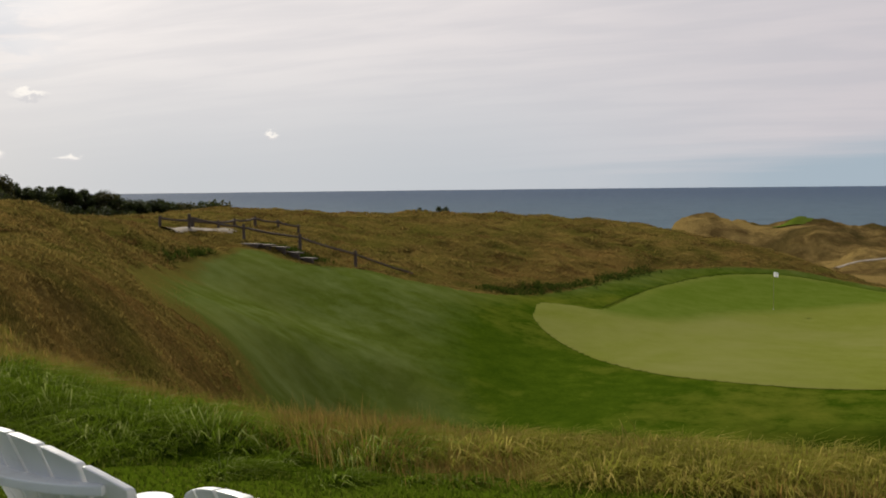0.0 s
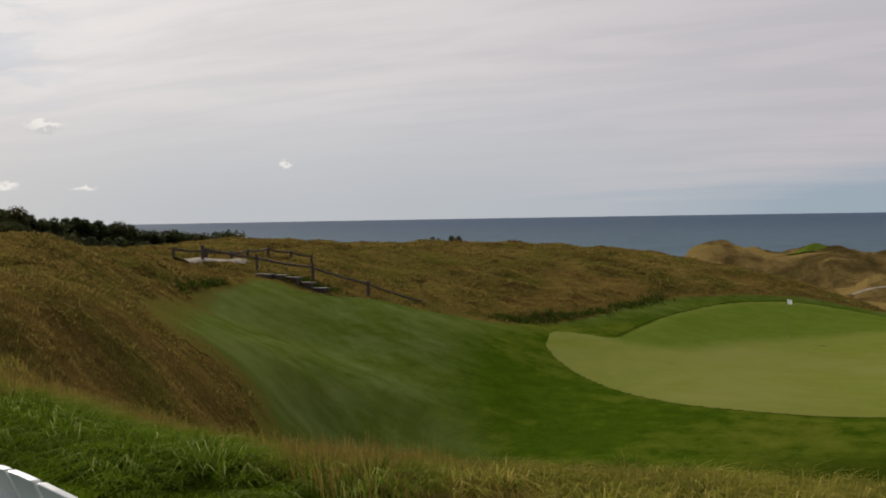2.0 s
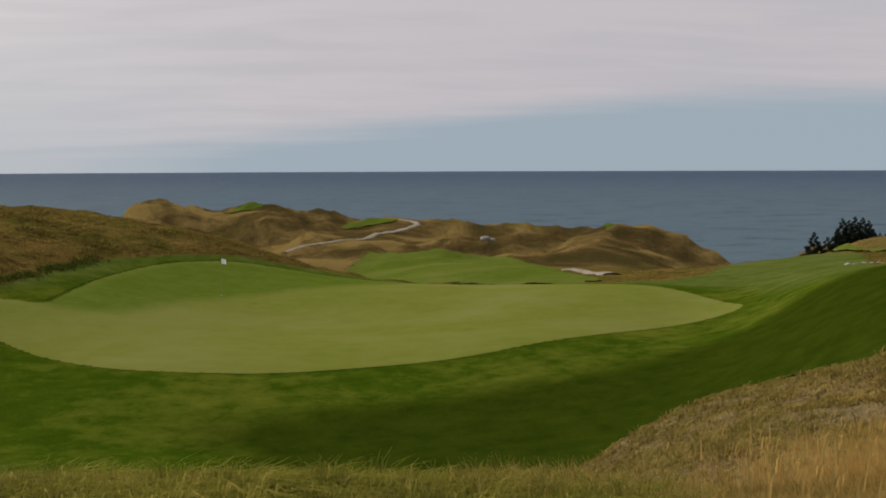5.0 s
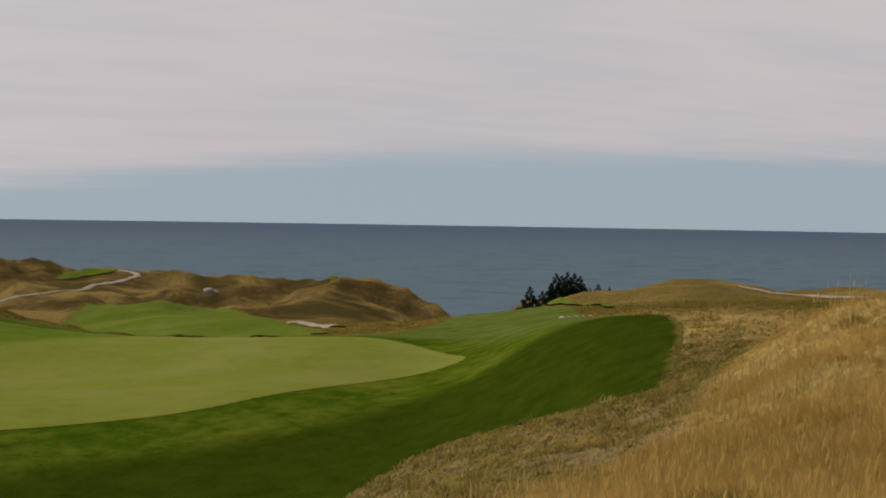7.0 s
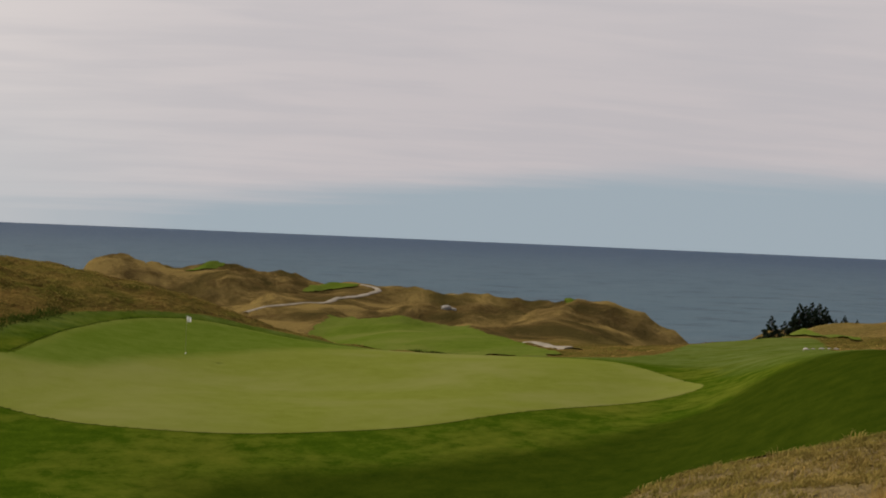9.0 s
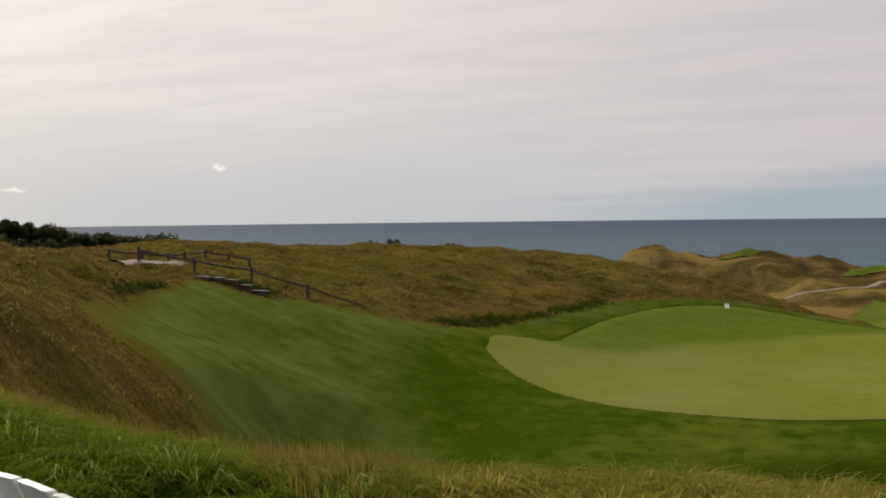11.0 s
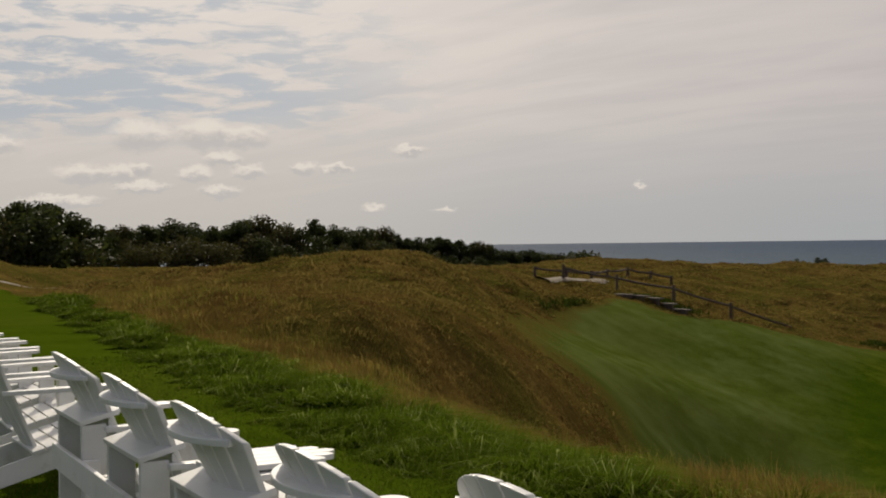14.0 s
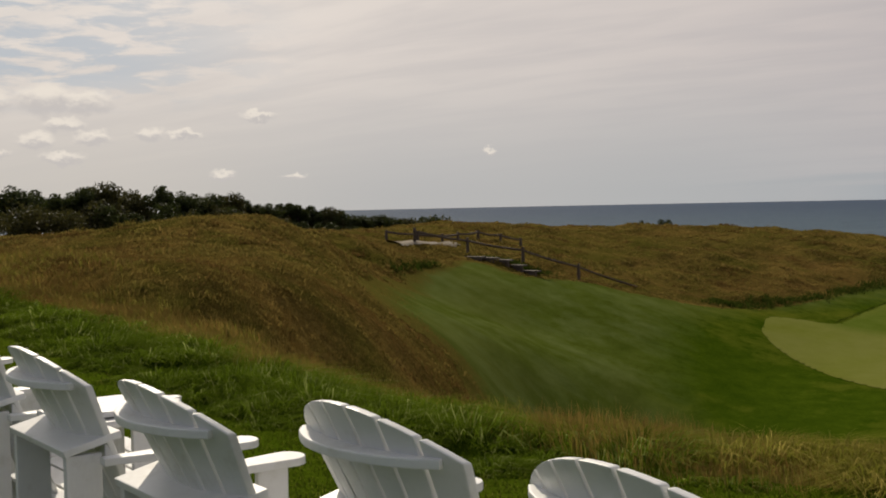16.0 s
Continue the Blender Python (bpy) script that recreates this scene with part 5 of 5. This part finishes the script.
    return roots, tall, np.column_stack([np.cos(q) + lean * np.cos(fall), np.sin(q) + lean * np.sin(fall)]), 0.75 + 0.85 * u + rng.uniform(-0.25, 0.35, n)


def even(rng, per_m2, x0, x1, y0, y1):
    n = int(per_m2 * (x1 - x0) * (y1 - y0))
    return rng.uniform(x0, x1, n), rng.uniform(y0, y1, n)


def plant_grass():
    rng = np.random.default_rng(3)
    # under layer of the long lush rough along the lawn
    x, y = scatter(rng, 60000, -48, 30, 4.2, 36)
    over = lush_over(x, y)
    keep = (bank(x, y) > -0.05) & (rng.uniform(0, 1, len(x)) < step(0.9, -0.4, over))
    x, y = x[keep], y[keep]
    bx, by, q = tufts(rng, x, y, 7, 0.11)
    n = len(bx)
    lump = patchy(bx, by, 1.1, 2)
    edge = step(-0.1, 1.0, bank(bx, by))
    tall = rng.uniform(0.07, 0.17, n) * (0.3 + 0.9 * lump) * (0.35 + 0.65 * edge)
    q = q * 0.5 + 2.4 * lump + rng.normal(size=n) * 0.5
    way = np.column_stack([np.cos(q), np.sin(q)])
    far = np.hypot(bx, by)
    roots = np.column_stack([bx, by, height(bx, by) - 0.02])
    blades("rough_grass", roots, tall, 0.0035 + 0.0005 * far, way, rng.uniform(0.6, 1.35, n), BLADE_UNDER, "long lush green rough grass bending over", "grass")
    # shaggy clumps over it, heaped and falling to one side
    x, y = even(rng, 13.0, -26, 3, 3.5, 28)
    over, off = lush_over(x, y), bank(x, y)
    keep = (off > -0.05) & (rng.uniform(0, 1, len(x)) < step(0.7, -0.3, over)) & (patchy(x, y, 1.5, 6) + rng.uniform(-0.12, 0.12, len(x)) > 0.40)
    x, y, off = x[keep], y[keep], off[keep]
    big = rng.uniform(0.45, 1.25, len(x)) * (0.40 + 0.60 * step(-0.1, 0.7, off))
    roots, tall, way, bend = clumps(rng, x, y, 300, 0.30 * big, 0.24 * big, 0.55)
    far = np.hypot(roots[:, 0], roots[:, 1])
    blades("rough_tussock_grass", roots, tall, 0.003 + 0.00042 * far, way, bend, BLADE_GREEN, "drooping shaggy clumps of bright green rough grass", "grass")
    # mixed dry and green grass on the brink, tall enough to stand before the hollow
    x, y = scatter(rng, 105000, -44, 50, 5.2, 34)
    over, off = lush_over(x, y), bank(x, y)
    keep = (over > -0.5) & (off > -0.1) & (off < 5.5) & (rng.uniform(0, 1, len(x)) < step(-0.5, 0.3, over) * step(5.5, 3.0, off)) & (patchy(x, y, 0.9, 14) + rng.uniform(-0.25, 0.25, len(x)) > 0.33)
    x, y = x[keep], y[keep]
    dry = rng.uniform(0, 1, len(x)) < 0.34 + 0.45 * (patchy(x, y, 0.8, 15) - 0.3) + 0.25 * step(26, 36, np.degrees(np.arctan2(x, y)))
    for name, pick, mat, label in (("brink_grass", dry, BLADE_BRINK, "tan grass gone to seed along the brink"), ("brink_green_grass", ~dry, BLADE_MIXED, "yellow-green rough grass along the brink")):
        bx, by, q = tufts(rng, x[pick], y[pick], 7, 0.13)
        n = len(bx)
        lump, far = patchy(bx, by, 1.6, 16), np.hypot(bx, by)
        low_side = 0.55 + 0.45 * step(0.5, 2.2, bank(bx, by))
        tall = rng.uniform(0.20, 0.56, n) * (0.35 + 1.0 * lump) * low_side * np.interp(np.degrees(np.arctan2(bx, by)), [-24, -15, -10, -3, 6, 28, 40], [0.5, 0.62, 1.0, 1.0, 0.55, 0.52, 0.5]) * (1.0 if name == "brink_grass" else 0.85)
        q = q * 0.5 + rng.normal(size=n) * 0.7 + 2.0 * lump
        blades(name, np.column_stack([bx, by, height(bx, by) - 0.02]), tall, 0.0025 + 0.00036 * far, np.column_stack([np.cos(q), np.sin(q)]), rng.uniform(0.15, 0.75, n), mat, label, "grass")
    # a few darker heaps on the brink
    x, y = scatter(rng, 3600, -14, 36, 5.6, 12)
    over, off = lush_over(x, y), bank(x, y)
    keep = (over > 0.1) & (off > 0.0) & (off < 2.2) & (rng.uniform(0, 1, len(x)) < 0.05 + 0.30 * step(-3, 5, np.degrees(np.arctan2(x, y))))
    x, y = x[keep], y[keep]
    big = rng.uniform(0.6, 1.2, len(x))
    roots, tall, way, bend = clumps(rng, x, y, 130, 0.24 * big, 0.20 * big, 0.4)
    far = np.hypot(roots[:, 0], roots[:, 1])
    blades("brink_tussock_grass", roots, tall, 0.003 + 0.0005 * far, way, bend, BLADE_MIXED, "dense olive heaps of grass on the brink", "grass")
    # short turf of the lawn round the chairs
    x, y = scatter(rng, 190000, -46, 14, 3.4, 17)
    keep = y < lawn_edge(x) + 0.1
    x, y = x[keep], y[keep]
    n = len(x)
    q = rng.uniform(0, 6.283, n)
    blades("lawn_grass", np.column_stack([x, y, height(x, y) + 0.015]), rng.uniform(0.018, 0.042, n), 0.004 + 0.0005 * np.hypot(x, y), np.column_stack([np.cos(q), np.sin(q)]), rng.uniform(0.2, 0.9, n), BLADE_LAWN, "short green lawn grass", "grass")
    # tan fringe and the wild grass on the slopes; straw-coloured on the rise beyond the lawn's end
    x, y = scatter(rng, 150000, -50, 66, 5.5, 108, 0.8)
    more = scatter(rng, 30000, -42, -5, 20, 48)
    x, y = np.concatenate([x, more[0]]), np.concatenate([y, more[1]])
    off, inner = bank(x, y), away(x, y, BOWL)
    bearing, r = np.degrees(np.arctan2(x, y)), np.hypot(x, y)
    keep = (off > 0.6) & (rng.uniform(0, 1, len(x)) < step(0.0, 1.0, lush_over(x, y)))
    keep &= (inner < 0) | (rng.uniform(0, 1, len(x)) < 0.6 * np.clip(1 - inner / margin_wide(x, y), 0, 1) ** 1.3)
    keep &= patchy(x, y, 0.5, 4) + rng.uniform(-0.35, 0.35, len(x)) > 0.36
    thin = tussock_zone(x, y)
    keep &= rng.uniform(0, 1, len(x)) > thin
    x, y, bearing, r = x[keep], y[keep], bearing[keep], r[keep]
    is_straw = rng.uniform(0, 1, len(x)) < np.maximum(step(24, 42, bearing) * (0.25 + 0.75 * step(34, 27, r)) * step(115, 60, r), 0.25 * step(0.0, 3.0, x) * step(22, 12, r))
    for name, pick, mat, label, each in (("wild_grass", ~is_straw, BLADE_TAN, "tan wild dune grass gone to seed", 4), ("straw_grass", is_straw, BLADE_STRAW, "straw-coloured dry dune grass on the rise", 8)):
        bx, by, q = tufts(rng, x[pick], y[pick], each, 0.10)
        n = len(bx)
        far = np.hypot(bx, by)
        lump = patchy(bx, by, 0.7, 5)
        tall = rng.uniform(0.13, 0.34, n) * (0.35 + 1.0 * lump) * (0.42 + 0.58 * step(28, 12, far)) * np.where(bx > 3, 1.15, 0.85) * np.where(bx < 4.5, 0.75 + 0.45 * step(1.2, 2.4, bank(bx, by)), 0.6 + 0.4 * np.maximum(step(7, 11, far), step(36, 46, np.degrees(np.arctan2(bx, by)))))
        q = q * 0.4 + rng.normal(size=n) * 0.8 + 0.6
        way = np.column_stack([np.cos(q), np.sin(q)])
        roots = np.column_stack([bx, by, height(bx, by) - 0.03])
        blades(name, roots, tall, 0.0019 + (0.00032 if name == "straw_grass" else 0.00048) * far, way, rng.uniform(0.3, 1.0, n), mat, label, "grass")
    # low tussocks: on the bare slope by the fairway, and darker ones over the hills
    x, y = even(rng, 17.0, 4, 34, 8, 36)
    inner, bearing = away(x, y, BOWL), np.degrees(np.arctan2(x, y))
    keep = (rng.uniform(0, 1, len(x)) < tussock_zone(x, y)) & (inner < 0.2) & (patchy(x, y, 1.4, 9) > 0.20)
    x1, y1 = x[keep], y[keep]
    x, y = even(rng, 0.55, -46, 44, 9, 76)
    keep = (bank(x, y) > 2.2) & (away(x, y, BOWL) < 0.2) & (patchy(x, y, 0.28, 10) + rng.uniform(-0.15, 0.15, len(x)) > 0.48) & (np.hypot(x, y) < 85)
    hills, slope = np.degrees(np.arctan2(x, y)) < 30, np.degrees(np.arctan2(x, y)) >= 30
    for name, x, y, mat, label in (("edge_tussock_grass", x1, y1, BLADE_EDGE, "low brown-green tussocks on bare sandy soil by the fairway"),
                                   ("slope_tussock_grass", x[keep & slope], y[keep & slope], BLADE_OCHRE, "low ochre tussocks on the dune slope"),
                                   ("hill_tussock_grass", x[keep & hills], y[keep & hills], BLADE_OLIVE, "low olive tussocks on the dune slopes")):
        far0 = np.hypot(x, y)
        big = rng.uniform(0.6, 1.2, len(x))
        low = 0.6 if name == "edge_tussock_grass" else 1.0
        roots, tall, way, bend = clumps(rng, x, y, 26, (0.15 + 0.004 * far0) * big, (0.17 + 0.001 * far0) * big * low)
        far = np.hypot(roots[:, 0], roots[:, 1])
        blades(name, roots, tall, 0.006 + 0.0007 * far, way, bend * 0.6, mat, label, "grass")
    # matted low tussocks that mottle the hill and the long ridge
    for name, mat, label, seed, cover in (("matted_tan_grass", BLADE_MAT, "matted tufts of tan grass over the hill", 31, 0.42), ("matted_brown_grass", BLADE_BROWN, "matted tufts of brown grass over the hill", 32, 0.60), ("matted_olive_grass", BLADE_OLIVE, "matted tufts of olive grass over the hill", 33, 0.56)):
        x0, y0 = even(rng, 2.6, -32, 3, 14, 62)
        x1, y1 = even(rng, 0.8, -22, 32, 60, 97)
        x, y = np.concatenate([x0, x1]), np.concatenate([y0, y1])
        keep = (lush_over(x, y) > 1.2) & (away(x, y, BOWL) < -0.1) & (patchy(x, y, 0.45, seed) + rng.uniform(-0.2, 0.2, len(x)) > cover)
        x, y = x[keep], y[keep]
        far0, big = np.hypot(x, y), rng.uniform(0.6, 1.3, len(x))
        roots, tall, way, bend = clumps(rng, x, y, 30, (0.20 + 0.0045 * far0) * big, (0.10 + 0.0006 * far0) * big)
        blades(name, roots, tall, 0.004 + 0.0006 * np.hypot(roots[:, 0], roots[:, 1]), way, bend * 0.9, mat, label, "grass")
    # upright seed stalks with their heads
    x, y = scatter(rng, 60000, -46, 66, 5.2, 46, 1.1)
    off, bearing = bank(x, y), np.degrees(np.arctan2(x, y))
    many = np.where(bearing > 26, 0.75 * step(33, 46, bearing) + 0.01, 0.008 * step(1.2, 2.4, off))
    keep = (off > 0.6) & (bearing > 34) & (np.hypot(x, y) < 25) & (tussock_zone(x, y) < 0.02) & (rng.uniform(0, 1, len(x)) < 0.5 * many) & (patchy(x, y, 0.8, 12) > 0.42)
    x, y = x[keep], y[keep]
    n = len(x)
    far = np.hypot(x, y)
    tall = rng.uniform(0.26, 0.50, n)
    q = rng.normal(size=n) * 0.9 + 0.4
    way, bend = np.column_stack([np.cos(q), np.sin(q)]), rng.uniform(0.05, 0.4, n)
    roots = np.column_stack([x, y, height(x, y) - 0.02])
    blades("seed_stalk_grass", roots, tall, 0.0016 + 0.0002 * far, way, bend, BLADE_STRAW, "thin upright straw-coloured seed stalks", "grass")
    tips = roots + np.column_stack([way * (tall * bend * 0.75)[:, None], tall * (1 - 0.3 * bend) - 0.05])
    blades("seed_head_grass", tips, rng.uniform(0.07, 0.13, n), 0.006 + 0.00045 * far, way, bend + 0.1, BLADE_STRAW, "feathery tan seed heads on thin stalks", "grass")


plant_grass()


# ---------------------------------------------------------------- far small things
def up_to(az, r, el):
    """Height of a plant at a bearing and range whose top stands at an elevation seen from the lawn."""
    x, y = polar(az, r)
    return x, y, 1.55 + r * math.tan(radians(el)) - ground_z(x, y)


conifer_master = conifer(31, 4.0, 3.3, 4600)
for k, (az_, r_, el_) in enumerate(((40.1, 140, -3.02), (40.65, 142, -3.2), (41.25, 140, -2.42), (41.5, 143, -2.5), (41.75, 140, -2.34), (42.05, 141, -2.38), (42.3, 142, -2.5), (42.75, 142, -3.0), (43.1, 140, -2.82), (43.6, 142, -2.95))):
    x_, y_, tall_ = up_to(az_, r_, el_)
    plant(conifer_master, k, x_, y_, 1.04 * tall_ / 4.0, 0.1, k == 0)
for az_, r_, el_ in ((-1.0, 98, -1.20), (-0.78, 99, -1.28), (-0.12, 98, -1.16), (0.1, 99, -1.18), (34.3, 178, -3.25), (34.8, 177, -3.4)):
    x_, y_, tall_ = up_to(az_, r_, el_)
    if tall_ > 0.3:
        plant(SHRUBS[0], az_, x_, y_, min(tall_, 0.7 if r_ > 150 else 1.2) / 2.0, 0.1)


def rock(x, y, size, seed, label):
    rng = np.random.default_rng(seed)
    bm = bmesh.new()
    bmesh.ops.create_icosphere(bm, subdivisions=2, radius=size)
    for v in bm.verts:
        v.co *= 1 + 0.25 * noise.noise(v.co * (1.6 / size) + Vector((seed, 0, 0)))
        v.co.z *= 0.55
    ob = part("rock", bm, STONE)
    ob.matrix_basis = pose(x, y, ground_z(x, y) + size * 0.05, 0, 0, rng.uniform(0, 360))
    return tagged(ob, label, "rock", "pale rocks in the rough")


for k, (az_, r_, size_) in enumerate(((41.55, 84, 0.24), (41.85, 84.5, 0.17), (42.2, 84, 0.22), (42.5, 85, 0.15), (42.8, 84.5, 0.2), (25.9, 160, 0.7), (26.2, 160.5, 0.5))):
    rock(*polar(az_, r_), size_, k + 1, "pale rounded rock lying in the dune grass")


def dark_tufts():
    """Dark green tall grass that lines the foot of the banks."""
    rng = np.random.default_rng(8)
    xs, ys = [], []
    for line, spread, count in ((plan((1.8, 65.2), (3.3, 65.9), (4.6, 68), (6.3, 71.4), (8.0, 76.2), (9.2, 80.6)), 0.7, 420), (plan((-10.1, 55.8), (-11.2, 53.9), (-12.2, 51.6)), 0.35, 60), (plan((24.5, 88.5), (26.3, 88.5)), 0.5, 120),
                                (plan((-8.0, 61.0), (-6.6, 60.4), (-5.2, 60.2)), 0.6, 200), (plan((-3.0, 31), (-5, 32.5), (-7.2, 34.0)), 1.2, 60)):
        p = np.array(line)
        t = rng.uniform(0, len(p) - 1, count)
        i = np.minimum(t.astype(int), len(p) - 2)
        q = p[i] + (p[i + 1] - p[i]) * (t - i)[:, None] + rng.normal(size=(count, 2)) * spread * 0.5
        xs.append(q[:, 0])
        ys.append(q[:, 1])
    x, y = np.concatenate(xs), np.concatenate(ys)
    bx, by, q = tufts(rng, x, y, 7, 0.16)
    n = len(bx)
    way = np.column_stack([np.cos(q), np.sin(q)])
    roots = np.column_stack([bx, by, height(bx, by)])
    p = np.array(plan((7.1, 65.8), (8.35, 70.2), (9.6, 75.5), (10.85, 79.8), (12.1, 82.4), (14.2, 84.5), (16.6, 85.3)))
    t = rng.uniform(0, len(p) - 1, 2600)
    i = np.minimum(t.astype(int), len(p) - 2)
    at = p[i] + (p[i + 1] - p[i]) * (t - i)[:, None] + rng.normal(size=(2600, 2)) * 0.07
    turn = rng.uniform(0, 6.283, 2600)
    blades("collar_grass", np.column_stack([at, height(at[:, 0], at[:, 1])]), rng.uniform(0.03, 0.08, 2600), np.full(2600, 0.05), np.column_stack([np.cos(turn), np.sin(turn)]), rng.uniform(0.2, 0.7, 2600), BLADE_DARK, "dark unmown lip along the edge of the green", "grass")
    blades("tall_green_grass", roots, rng.uniform(0.12, 0.34, n), np.full(n, 0.035), way, rng.uniform(0.2, 0.8, n), BLADE_DARK, "dark green tall grass along the foot of the bank", "grass")


dark_tufts()
